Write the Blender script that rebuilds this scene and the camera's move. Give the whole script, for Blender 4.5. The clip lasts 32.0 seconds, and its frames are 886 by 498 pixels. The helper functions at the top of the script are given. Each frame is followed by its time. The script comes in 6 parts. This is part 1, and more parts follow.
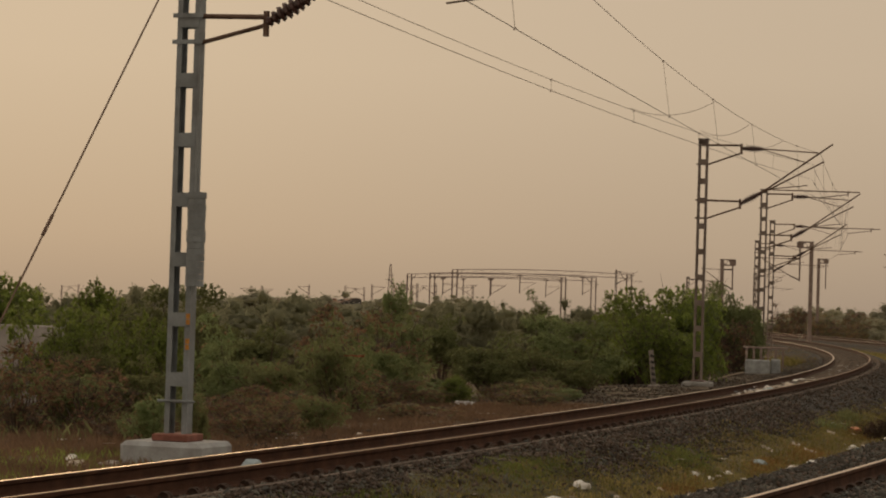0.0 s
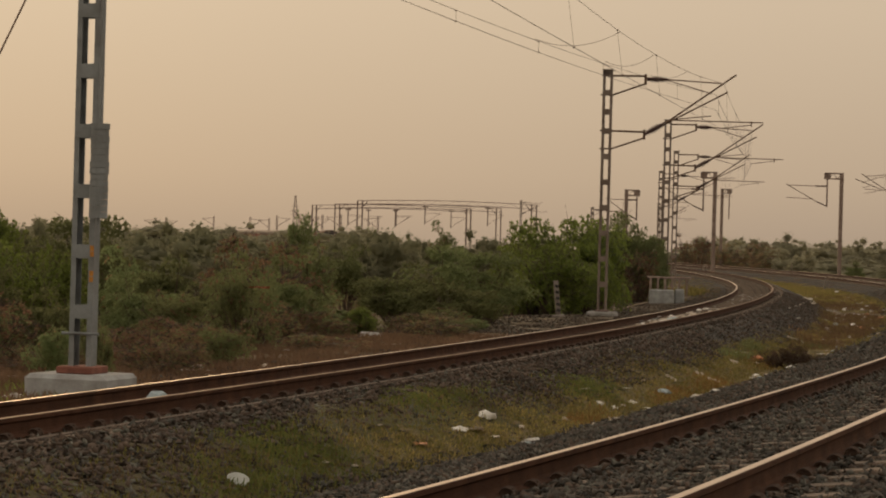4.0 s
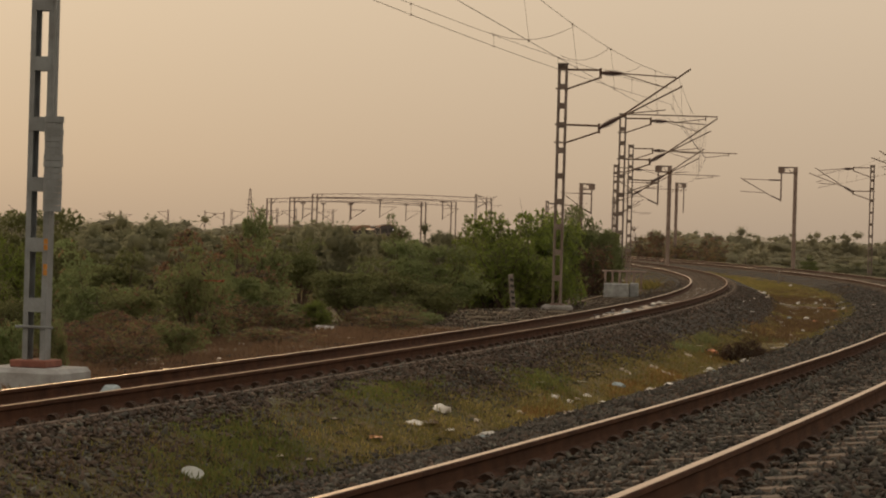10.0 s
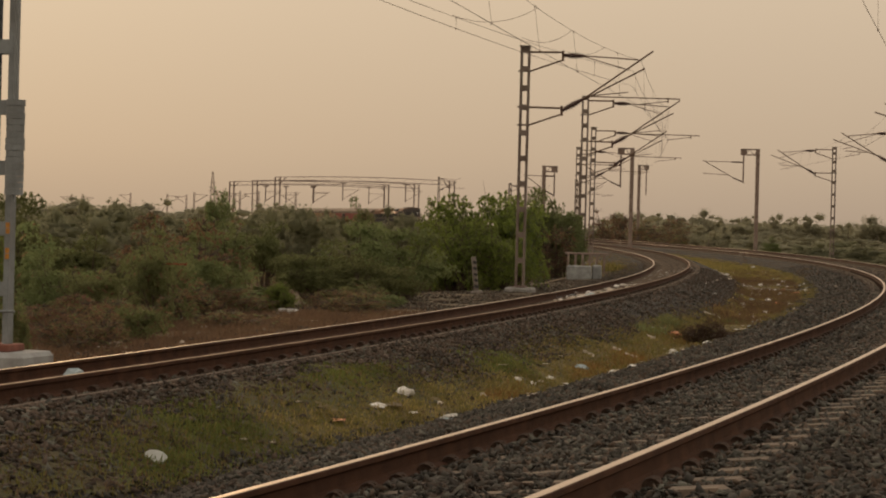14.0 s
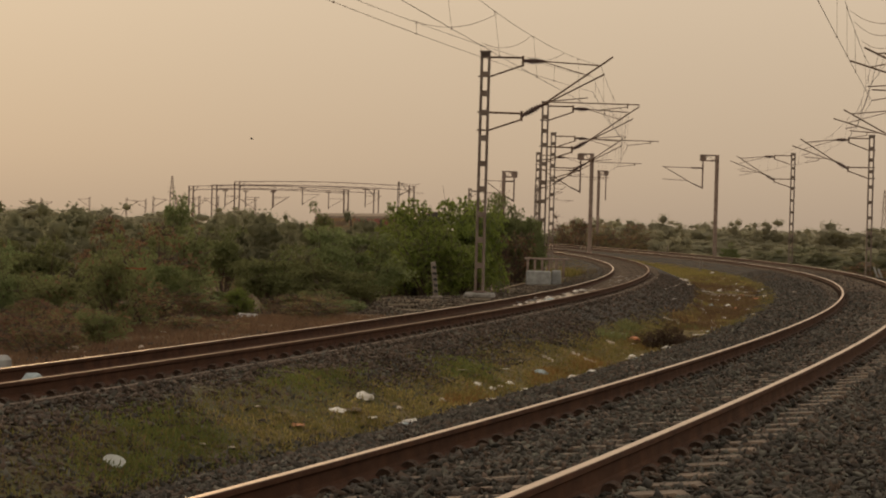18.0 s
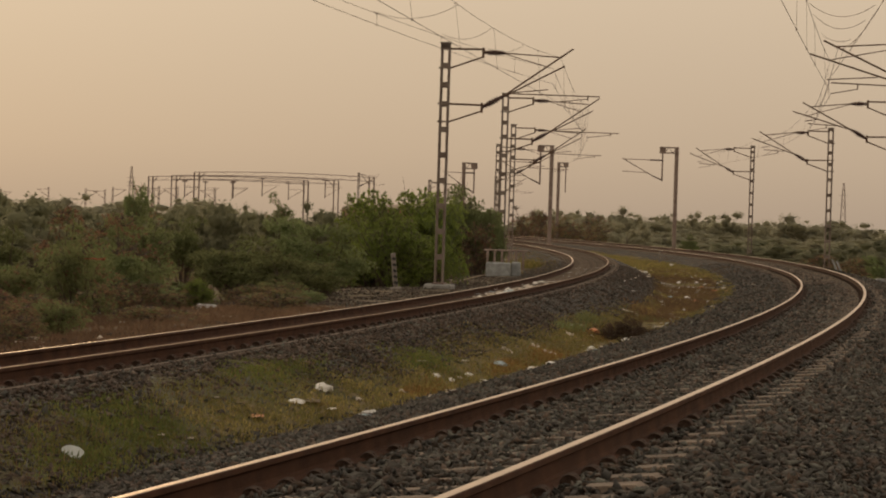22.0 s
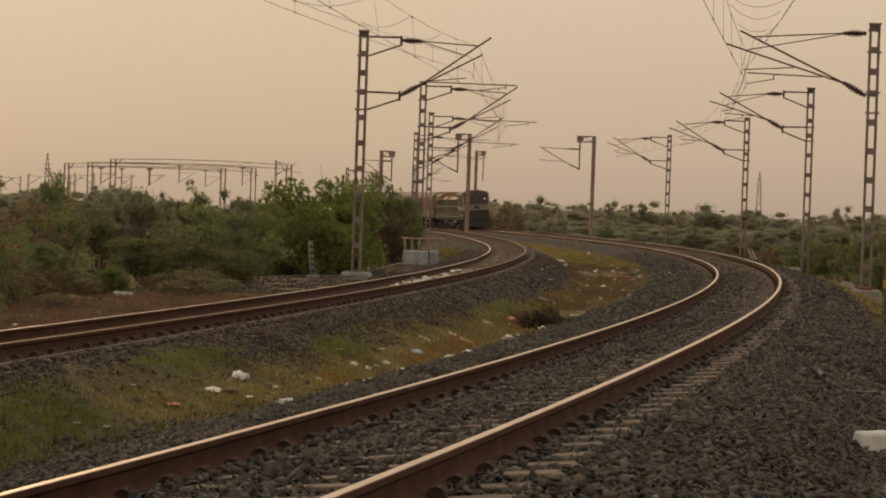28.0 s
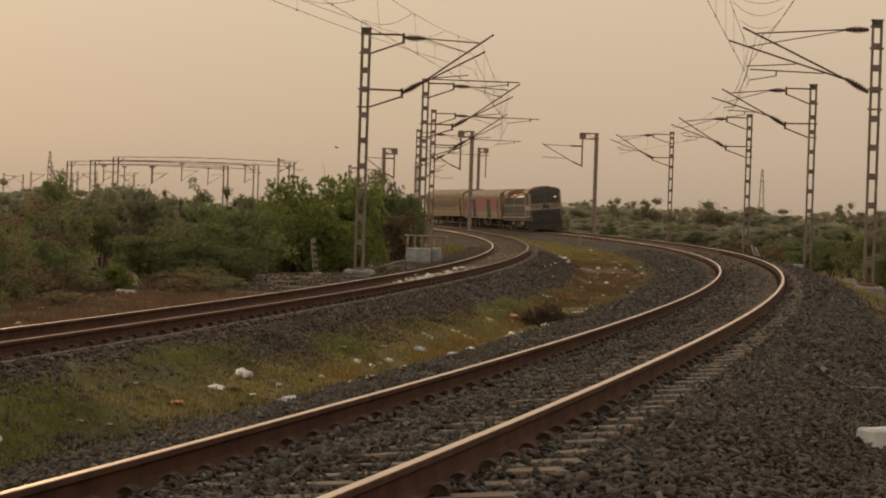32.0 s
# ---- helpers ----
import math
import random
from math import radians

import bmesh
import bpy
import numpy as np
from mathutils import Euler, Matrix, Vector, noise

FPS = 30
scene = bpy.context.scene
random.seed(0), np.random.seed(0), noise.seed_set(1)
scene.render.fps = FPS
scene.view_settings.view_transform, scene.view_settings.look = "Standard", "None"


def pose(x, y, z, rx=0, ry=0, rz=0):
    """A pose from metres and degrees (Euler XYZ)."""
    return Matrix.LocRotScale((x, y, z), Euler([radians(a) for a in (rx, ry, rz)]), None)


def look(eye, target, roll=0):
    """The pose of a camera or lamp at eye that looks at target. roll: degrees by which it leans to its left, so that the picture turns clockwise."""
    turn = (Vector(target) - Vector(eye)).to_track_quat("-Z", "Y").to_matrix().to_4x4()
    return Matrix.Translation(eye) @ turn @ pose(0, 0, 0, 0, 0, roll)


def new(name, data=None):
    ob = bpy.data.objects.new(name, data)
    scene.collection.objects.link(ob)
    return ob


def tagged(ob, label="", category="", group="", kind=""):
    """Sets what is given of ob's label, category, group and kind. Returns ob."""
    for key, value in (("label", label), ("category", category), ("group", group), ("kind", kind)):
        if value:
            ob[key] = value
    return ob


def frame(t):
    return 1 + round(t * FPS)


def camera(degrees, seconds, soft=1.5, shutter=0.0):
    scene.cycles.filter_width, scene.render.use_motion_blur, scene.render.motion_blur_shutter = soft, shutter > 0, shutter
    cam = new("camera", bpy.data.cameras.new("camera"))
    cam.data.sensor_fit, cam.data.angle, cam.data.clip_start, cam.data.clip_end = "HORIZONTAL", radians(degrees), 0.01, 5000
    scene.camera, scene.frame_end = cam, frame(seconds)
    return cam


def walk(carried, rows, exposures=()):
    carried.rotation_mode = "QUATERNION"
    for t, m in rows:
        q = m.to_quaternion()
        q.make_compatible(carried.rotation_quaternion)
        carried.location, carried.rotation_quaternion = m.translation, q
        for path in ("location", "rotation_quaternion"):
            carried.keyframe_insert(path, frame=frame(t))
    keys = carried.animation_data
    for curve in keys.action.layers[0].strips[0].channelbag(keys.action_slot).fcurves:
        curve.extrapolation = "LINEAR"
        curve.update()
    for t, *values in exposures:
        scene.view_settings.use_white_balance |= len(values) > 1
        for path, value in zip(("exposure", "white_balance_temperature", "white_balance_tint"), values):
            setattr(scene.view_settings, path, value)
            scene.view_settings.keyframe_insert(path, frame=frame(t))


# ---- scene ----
# ================= camera: held by hand, standing beside the line, panning to the right =================
EYE = 2.0
cam = camera(20.5, 32.0, soft=2.0)
# seconds, tilt, roll, yaw
TURNS = [
    (0.0, 91.573, -1.772, 7.913),
    (0.5, 91.359, -1.737, 7.718),
    (1.0, 91.020, -1.912, 7.138),
    (1.5, 90.895, -1.784, 7.005),
    (2.0, 90.541, -1.537, 6.980),
    (2.5, 90.278, -1.512, 6.871),
    (3.0, 90.190, -1.678, 6.611),
    (3.5, 90.009, -1.677, 6.072),
    (5.5, 90.078, -1.481, 5.380),
    (6.0, 90.091, -1.547, 5.292),
    (6.5, 89.959, -1.538, 4.930),
    (7.0, 89.868, -1.521, 4.930),
    (7.5, 89.848, -1.573, 5.026),
    (8.0, 89.847, -1.635, 5.017),
    (8.5, 89.923, -1.631, 5.057),
    (9.0, 89.924, -1.574, 4.782),
    (9.5, 90.070, -1.535, 4.761),
    (10.0, 89.903, -1.622, 4.642),
    (10.5, 89.886, -1.517, 4.790),
    (11.0, 89.824, -1.633, 4.669),
    (11.5, 89.791, -1.393, 4.615),
    (12.0, 89.791, -1.217, 4.587),
    (12.5, 89.411, -1.522, 4.292),
    (13.0, 89.371, -1.547, 4.278),
    (13.5, 89.367, -1.637, 4.065),
    (14.0, 89.521, -1.486, 3.777),
    (14.5, 89.454, -1.469, 3.623),
    (15.0, 89.662, -1.494, 3.344),
    (15.5, 89.675, -1.647, 3.156),
    (17.5, 89.655, -1.663, 3.050),
    (18.0, 89.664, -1.618, 2.833),
    (18.5, 89.789, -1.739, 2.856),
    (19.0, 89.730, -1.827, 2.578),
    (19.5, 89.595, -1.795, 2.722),
    (20.0, 89.661, -1.810, 2.634),
    (20.5, 89.591, -1.791, 2.407),
    (21.0, 89.661, -1.809, 2.253),
    (21.5, 89.707, -1.801, 2.075),
    (22.0, 89.490, -1.801, 1.894),
    (22.5, 89.611, -1.821, 1.900),
    (23.0, 89.531, -1.798, 1.875),
    (23.5, 89.370, -1.812, 1.650),
    (24.0, 89.348, -1.807, 1.855),
    (24.5, 89.352, -1.823, 1.843),
    (25.0, 89.236, -1.972, 1.651),
    (25.5, 89.374, -1.992, 1.068),
    (26.0, 89.425, -1.865, 0.544),
    (26.5, 89.273, -1.998, 0.350),
    (28.5, 89.278, -1.865, -0.163),
    (29.0, 89.193, -1.747, -0.226),
    (29.5, 89.110, -1.758, -0.151),
    (30.0, 89.190, -1.753, 0.008),
    (30.5, 89.470, -1.689, -0.093),
    (31.0, 89.502, -1.794, -0.215),
    (31.5, 89.404, -1.703, -0.007),
    (32.0, 89.211, -1.870, 0.026),
]
walk(cam, [(t, pose(0, 0, EYE, a, b, c)) for t, a, b, c in TURNS], [(0, -0.11), (2, 0.0), (3, 0.04), (8, 0.12), (14, 0.14), (24, 0.15), (28, 0.23), (32, 0.23)])

# ================= sky and light: hazy dusk, sun low behind the haze =================
SUN_AZ, SUN_EL = radians(-19), radians(13)      # azimuth from +y towards +x
world = bpy.data.worlds.new("dusk_sky")
scene.world = world
world.use_nodes = True
wt = world.node_tree
wt.nodes.clear()


def wn(kind, **inputs):
    n = wt.nodes.new(kind)
    for k, v in inputs.items():
        n.inputs[k].default_value = v
    return n


sky = wt.nodes.new("ShaderNodeTexSky")
sky.sky_type, sky.sun_disc = "NISHITA", False
sky.sun_elevation, sky.sun_rotation = SUN_EL, SUN_AZ
sky.air_density, sky.dust_density, sky.ozone_density = 1.2, 2.0, 1.0
tc = wt.nodes.new("ShaderNodeTexCoord")
sep = wt.nodes.new("ShaderNodeSeparateXYZ")
wt.links.new(tc.outputs["Generated"], sep.inputs[0])
ramp = wt.nodes.new("ShaderNodeValToRGB")
cr = ramp.color_ramp
cr.elements[0].position, cr.elements[0].color = 0.0, (0.354, 0.271, 0.202, 1)
cr.elements[1].position, cr.elements[1].color = 1.0, (0.610, 0.542, 0.453, 1)
for p, c in ((0.03, (0.438, 0.335, 0.241, 1)), (0.10, (0.556, 0.434, 0.310, 1)), (0.3, (0.630, 0.502, 0.364, 1)), (0.55, (0.649, 0.552, 0.433, 1))):
    e = cr.elements.new(p)
    e.color = c
wt.links.new(sep.outputs["Z"], ramp.inputs[0])
bg_sky, bg_haze, add, wout = wn("ShaderNodeBackground", Strength=0.002), wn("ShaderNodeBackground", Strength=1.0), wt.nodes.new("ShaderNodeAddShader"), wt.nodes.new("ShaderNodeOutputWorld")
wt.links.new(sky.outputs[0], bg_sky.inputs[0])
wt.links.new(ramp.outputs[0], bg_haze.inputs[0])
wt.links.new(bg_sky.outputs[0], add.inputs[0])
wt.links.new(bg_haze.outputs[0], add.inputs[1])
wt.links.new(add.outputs[0], wout.inputs[0])
sun = new("sun", bpy.data.lights.new("sun", "SUN"))
sun.data.energy, sun.data.angle, sun.data.color = 0.5, radians(16), (1.0, 0.66, 0.36)
sun.matrix_world = look((0, 0, 50), (-50 * math.sin(SUN_AZ) * math.cos(SUN_EL), -50 * math.cos(SUN_AZ) * math.cos(SUN_EL), 50 - 50 * math.sin(SUN_EL)))


# ================= materials =================
def material(name, base, rough=0.8, metal=0.0, var=0.25, scale=8.0, tint=None, bump=0.0, bump_scale=60.0, per_object=0.0, per_island=0.0, fine=0.15, hue=0.0):
    """A surface with two scales of colour change, and relief."""
    m = bpy.data.materials.new(name)
    m.use_nodes = True
    t = m.node_tree
    b = t.nodes["Principled BSDF"]
    b.inputs["Roughness"].default_value, b.inputs["Metallic"].default_value = rough, metal
    co = t.nodes.new("ShaderNodeTexCoord")
    n1, n2 = t.nodes.new("ShaderNodeTexNoise"), t.nodes.new("ShaderNodeTexNoise")
    n1.inputs["Scale"].default_value, n1.inputs["Detail"].default_value = scale, 5
    n2.inputs["Scale"].default_value, n2.inputs["Detail"].default_value = scale * 9, 3
    for n in (n1, n2):
        t.links.new(co.outputs["Object"], n.inputs["Vector"])
    mix = t.nodes.new("ShaderNodeMix")
    mix.data_type = "RGBA"
    tint = tint or tuple(c * (1 - var) for c in base)
    mix.inputs[6].default_value, mix.inputs[7].default_value = (*tint, 1), (*[min(1, c * (1 + var * 0.6)) for c in base], 1)
    mr = t.nodes.new("ShaderNodeMapRange")
    mr.inputs[1].default_value, mr.inputs[2].default_value = 0.32, 0.68
    t.links.new(n1.outputs["Fac"], mr.inputs[0])
    t.links.new(mr.outputs[0], mix.inputs[0])
    hsv = t.nodes.new("ShaderNodeHueSaturation")
    t.links.new(mix.outputs[2], hsv.inputs["Color"])
    ma = t.nodes.new("ShaderNodeMath")
    ma.operation, ma.inputs[1].default_value, ma.inputs[2].default_value = "MULTIPLY_ADD", fine * 2, 1 - fine
    t.links.new(n2.outputs["Fac"], ma.inputs[0])
    last = ma.outputs[0]
    for amount, node, socket in ((per_object, "ShaderNodeObjectInfo", "Random"), (per_island, "ShaderNodeNewGeometry", "Random Per Island")):
        if amount:
            info, m2 = t.nodes.new(node), t.nodes.new("ShaderNodeMath")
            m2.operation, m2.inputs[1].default_value = "MULTIPLY_ADD", amount * 2
            sub = t.nodes.new("ShaderNodeMath")
            sub.operation, sub.inputs[1].default_value = "SUBTRACT", 0.5
            t.links.new(info.outputs[socket], sub.inputs[0])
            t.links.new(sub.outputs[0], m2.inputs[0])
            t.links.new(last, m2.inputs[2])
            last = m2.outputs[0]
    if hue:
        info, turn = t.nodes.new("ShaderNodeObjectInfo"), t.nodes.new("ShaderNodeMath")
        turn.operation, turn.inputs[1].default_value, turn.inputs[2].default_value = "MULTIPLY_ADD", hue * 2, 0.5 - hue
        t.links.new(info.outputs["Random"], turn.inputs[0])
        t.links.new(turn.outputs[0], hsv.inputs["Hue"])
    t.links.new(last, hsv.inputs["Value"])
    t.links.new(hsv.outputs[0], b.inputs["Base Color"])
    if bump:
        n3, bp = t.nodes.new("ShaderNodeTexNoise"), t.nodes.new("ShaderNodeBump")
        n3.inputs["Scale"].default_value, n3.inputs["Detail"].default_value = bump_scale, 6
        t.links.new(co.outputs["Object"], n3.inputs["Vector"])
        bp.inputs["Strength"].default_value, bp.inputs["Distance"].default_value = bump, 0.02
        t.links.new(n3.outputs["Fac"], bp.inputs["Height"])
        t.links.new(bp.outputs[0], b.inputs["Normal"])
    return m


M_STEEL = material("galvanised_steel", (0.245, 0.270, 0.285), 0.6, 0.3, 0.3, 3, (0.19, 0.20, 0.205), 0.15, 40)
M_MAST = material("weathered_mast_steel", (0.205, 0.168, 0.145), 0.75, 0.1, 0.3, 3, (0.150, 0.110, 0.088), 0.15, 40)
M_RUSTY = material("rusty_steel", (0.16, 0.105, 0.075), 0.75, 0.3, 0.35, 5, (0.10, 0.055, 0.035), 0.2, 60)
M_RAIL = material("rusted_rail_web", (0.068, 0.031, 0.018), 0.85, 0.1, 0.35, 4, (0.044, 0.020, 0.012), 0.3, 80)
M_RAILTOP = material("polished_rail_head", (0.62, 0.485, 0.375), 0.36, 1.0, 0.12, 1.5, None, 0.02, 30, fine=0.05)
M_RAILDULL = material("dull_rail_head", (0.30, 0.20, 0.135), 0.6, 0.6, 0.2, 1.5, None, 0.02, 30, fine=0.1)
M_SLEEPER = material("weathered_concrete_sleeper", (0.175, 0.132, 0.098), 0.9, 0, 0.35, 5, (0.095, 0.072, 0.055), 0.4, 60, per_object=0.2)
M_CLIP = material("dark_iron_clip", (0.062, 0.036, 0.024), 0.8, 0.2, 0.3, 30)
M_CONCRETE = material("whitewashed_concrete", (0.345, 0.355, 0.365), 0.9, 0, 0.25, 4, (0.27, 0.265, 0.26), 0.4, 50)
M_GREYBLOCK = material("grey_weathered_concrete", (0.27, 0.262, 0.25), 0.9, 0, 0.25, 4, (0.19, 0.18, 0.168), 0.4, 50)
M_WHITEWASH = material("fresh_whitewash", (0.62, 0.62, 0.62), 0.9, 0, 0.2, 6, (0.45, 0.44, 0.43), 0.4, 50)
M_PLINTH = material("dusty_red_plinth", (0.20, 0.135, 0.115), 0.9, 0, 0.3, 6, None, 0.3, 40)
M_BRICKRED = material("red_oxide_footing", (0.23, 0.09, 0.065), 0.9, 0, 0.3, 6, None, 0.3, 40)
M_BALLAST = material("grey_ballast", (0.052, 0.044, 0.036), 0.95, 0, 0.3, 0.7, (0.041, 0.033, 0.026), 0, fine=0.3)
M_STONE = material("crushed_ballast_stone", (0.056, 0.051, 0.043), 0.9, 0, 0.3, 0.6, (0.044, 0.037, 0.030), 0, per_island=0.65)
M_STONE_RUST = material("rust_stained_stone", (0.078, 0.055, 0.040), 0.9, 0, 0.3, 0.6, (0.055, 0.038, 0.028), 0, per_island=0.6)
M_STONE_PALE = material("grey_green_stone", (0.088, 0.086, 0.070), 0.85, 0, 0.25, 0.6, (0.066, 0.062, 0.050), 0, per_island=0.6)
M_EARTH = material("dry_earth", (0.105, 0.074, 0.045), 0.95, 0, 0.35, 0.6, (0.070, 0.058, 0.030), 0.8, 12, fine=0.3)


def pebbled(m, size, depth, gap):
    """Crushed stone: every cell its own shade, dark joints, and relief."""
    t = m.node_tree
    b = t.nodes["Principled BSDF"]
    src = b.inputs["Base Color"].links[0].from_socket
    co, vo, vd, mr, bp = [t.nodes.new("ShaderNode" + k) for k in ("TexCoord", "TexVoronoi", "TexVoronoi", "MapRange", "Bump")]
    for v in (vo, vd):
        v.inputs["Scale"].default_value = 1 / size
        t.links.new(co.outputs["Object"], v.inputs["Vector"])
    vd.feature = "DISTANCE_TO_EDGE"
    mr.inputs[1].default_value, mr.inputs[2].default_value, mr.inputs[3].default_value = 0.0, 0.16, gap
    t.links.new(vd.outputs["Distance"], mr.inputs[0])
    sp = t.nodes.new("ShaderNodeSeparateColor")
    t.links.new(vo.outputs["Color"], sp.inputs[0])
    ma, mu = t.nodes.new("ShaderNodeMath"), t.nodes.new("ShaderNodeMath")
    ma.operation, ma.inputs[1].default_value, ma.inputs[2].default_value = "MULTIPLY_ADD", 1.1, 0.45
    mu.operation = "MULTIPLY"
    t.links.new(sp.outputs[0], ma.inputs[0])
    t.links.new(ma.outputs[0], mu.inputs[0])
    t.links.new(mr.outputs[0], mu.inputs[1])
    hs = t.nodes.new("ShaderNodeHueSaturation")
    t.links.new(src, hs.inputs["Color"])
    t.links.new(mu.outputs[0], hs.inputs["Value"])
    t.links.new(hs.outputs[0], b.inputs["Base Color"])
    bp.inputs["Strength"].default_value, bp.inputs["Distance"].default_value = 1.0, depth
    add_n = t.nodes.new("ShaderNodeMath")
    add_n.operation = "ADD"
    t.links.new(mr.outputs[0], add_n.inputs[0])
    t.links.new(sp.outputs[1], add_n.inputs[1])
    t.links.new(add_n.outputs[0], bp.inputs["Height"])
    t.links.new(bp.outputs[0], b.inputs["Normal"])


M_RAIL.node_tree.nodes["Principled BSDF"].inputs["Specular IOR Level"].default_value = 0.15
pebbled(M_BALLAST, 0.06, 0.022, 0.25)
M_BARK = material("bark", (0.11, 0.08, 0.06), 0.9, 0, 0.3, 10, None, 0.4, 40)
M_INSUL = material("brown_porcelain", (0.075, 0.035, 0.028), 0.45, 0, 0.2, 10)
M_WIRE = material("copper_wire", (0.13, 0.085, 0.06), 0.6, 0.5, 0.2, 3)


def leafy(name, a, b, trans=0.35, vary=0.35, hue=0.0):
    m = material(name, a, 0.7, 0, 0.3, 0.9, b, per_object=0.15 + 3 * hue, per_island=vary, hue=hue)
    t = m.node_tree
    p = t.nodes["Principled BSDF"]
    p.inputs["Specular IOR Level"].default_value = 0.15
    tr, mx = t.nodes.new("ShaderNodeBsdfTranslucent"), t.nodes.new("ShaderNodeMixShader")
    mx.inputs[0].default_value = trans
    t.links.new(p.inputs["Base Color"].links[0].from_socket, tr.inputs["Color"])
    t.links.new(p.outputs[0], mx.inputs[1])
    t.links.new(tr.outputs[0], mx.inputs[2])
    t.links.new(mx.outputs[0], t.nodes["Material Output"].inputs["Surface"])
    return m


M_LEAF = leafy("thorn_leaf", (0.264, 0.290, 0.134), (0.204, 0.224, 0.105), 0.64, 0.14, 0.022)
M_LEAF_BRIGHT = leafy("fresh_leaf", (0.262, 0.318, 0.086), (0.196, 0.236, 0.066), 0.64, 0.16)
M_LEAF_DARK = leafy("dark_leaf", (0.216, 0.240, 0.108), (0.166, 0.183, 0.085), 0.64, 0.14, 0.016)
M_LEAF_DRY = leafy("dry_leaf", (0.330, 0.205, 0.128), (0.240, 0.154, 0.098), 0.6, 0.18, 0.015)
# the air holds no haze: far leaves are coloured paler instead
M_LEAF_HAZED = leafy("haze_paled_far_leaf", (0.440, 0.422, 0.310), (0.405, 0.388, 0.286), 0.75, 0.03)
# olive leaves of the middle distance, haze mixed into their colour
M_LEAF_OLIVE = leafy("haze_paled_olive_leaf", (0.310, 0.308, 0.205), (0.275, 0.272, 0.182), 0.75, 0.04)
M_LEAF_BRUSH = leafy("dead_brush_leaf", (0.125, 0.080, 0.058), (0.085, 0.056, 0.042))
M_GRASS = leafy("green_grass", (0.202, 0.184, 0.060), (0.150, 0.137, 0.046), vary=0.12)
M_STRAW = leafy("straw_grass", (0.37, 0.292, 0.108), (0.28, 0.220, 0.082), vary=0.1)


# ================= mesh helpers =================
def raw(name, verts, faces, mat, smooth=False):
    me = bpy.data.meshes.new(name)
    me.from_pydata([tuple(v) for v in verts], [], [tuple(f) for f in faces])
    for m in (mat if isinstance(mat, (list, tuple)) else [mat]):
        me.materials.append(m)
    if smooth:
        me.polygons.foreach_set("use_smooth", [True] * len(me.polygons))
    me.update()
    return me


def part(name, data, mat, parent=None, label="", kind="", at=None):
    """One mesh object from a bmesh or a mesh, under a thing or a part."""
    if isinstance(data, bmesh.types.BMesh):
        me = bpy.data.meshes.new(name)
        data.to_mesh(me)
        data.free()
        me.materials.append(mat)
        data = me
    ob = new(name, data)
    if parent:
        ob.parent = parent
    if at is not None:
        ob.matrix_basis = at
    return tagged(ob, label, kind=kind)


def thing(name, label, category, at=None, group="", kind=""):
    ob = new(name)
    ob.empty_display_size = 0.2
    if at is not None:
        ob.matrix_basis = at
    return tagged(ob, label, category, group, kind)


def box(bm, x0, y0, z0, x1, y1, z1, bevel=0.0, m=None):
    v = [bm.verts.new((x, y, z)) for x in (x0, x1) for y in (y0, y1) for z in (z0, z1)]
    if m is not None:
        for a in v:
            a.co = m @ a.co
    f = [bm.faces.new([v[i] for i in q]) for q in ((0, 1, 3, 2), (4, 6, 7, 5), (0, 4, 5, 1), (2, 3, 7, 6), (0, 2, 6, 4), (1, 5, 7, 3))]
    if bevel:
        bmesh.ops.bevel(bm, geom=list({e for q in f for e in q.edges}), offset=bevel, segments=1, affect="EDGES")
    return bm


def tube(bm, p, q, r, n=8, r2=None):
    p, q = Vector(p), Vector(q)
    r2 = r if r2 is None else r2
    z = (q - p).normalized()
    x = z.orthogonal().normalized()
    y = z.cross(x)
    a = [bm.verts.new(p + r * (math.cos(2 * math.pi * i / n) * x + math.sin(2 * math.pi * i / n) * y)) for i in range(n)]
    b = [bm.verts.new(q + r2 * (math.cos(2 * math.pi * i / n) * x + math.sin(2 * math.pi * i / n) * y)) for i in range(n)]
    for i in range(n):
        bm.faces.new((a[i], a[(i + 1) % n], b[(i + 1) % n], b[i]))
    bm.faces.new(a[::-1])
    bm.faces.new(b)
    return bm


def B():
    return bmesh.new()


def pipe(bm, pts, r, n=5):
    """A round bar along a line of places, in one piece."""
    pts = [Vector(p) for p in pts]
    rings = []
    rs = r if isinstance(r, list) else [r] * len(pts)
    for i, p in enumerate(pts):
        z = (pts[min(i + 1, len(pts) - 1)] - pts[max(i - 1, 0)]).normalized()
        x = z.cross(Vector((0.0, 0.31, 0.95))).normalized()
        y = z.cross(x)
        rings.append([bm.verts.new(p + rs[i] * (math.cos(2 * math.pi * k / n) * x + math.sin(2 * math.pi * k / n) * y)) for k in range(n)])
    for a, b in zip(rings[:-1], rings[1:]):
        for k in range(n):
            bm.faces.new((a[k], a[(k + 1) % n], b[(k + 1) % n], b[k]))
    bm.faces.new(rings[0][::-1]), bm.faces.new(rings[-1])
    return bm


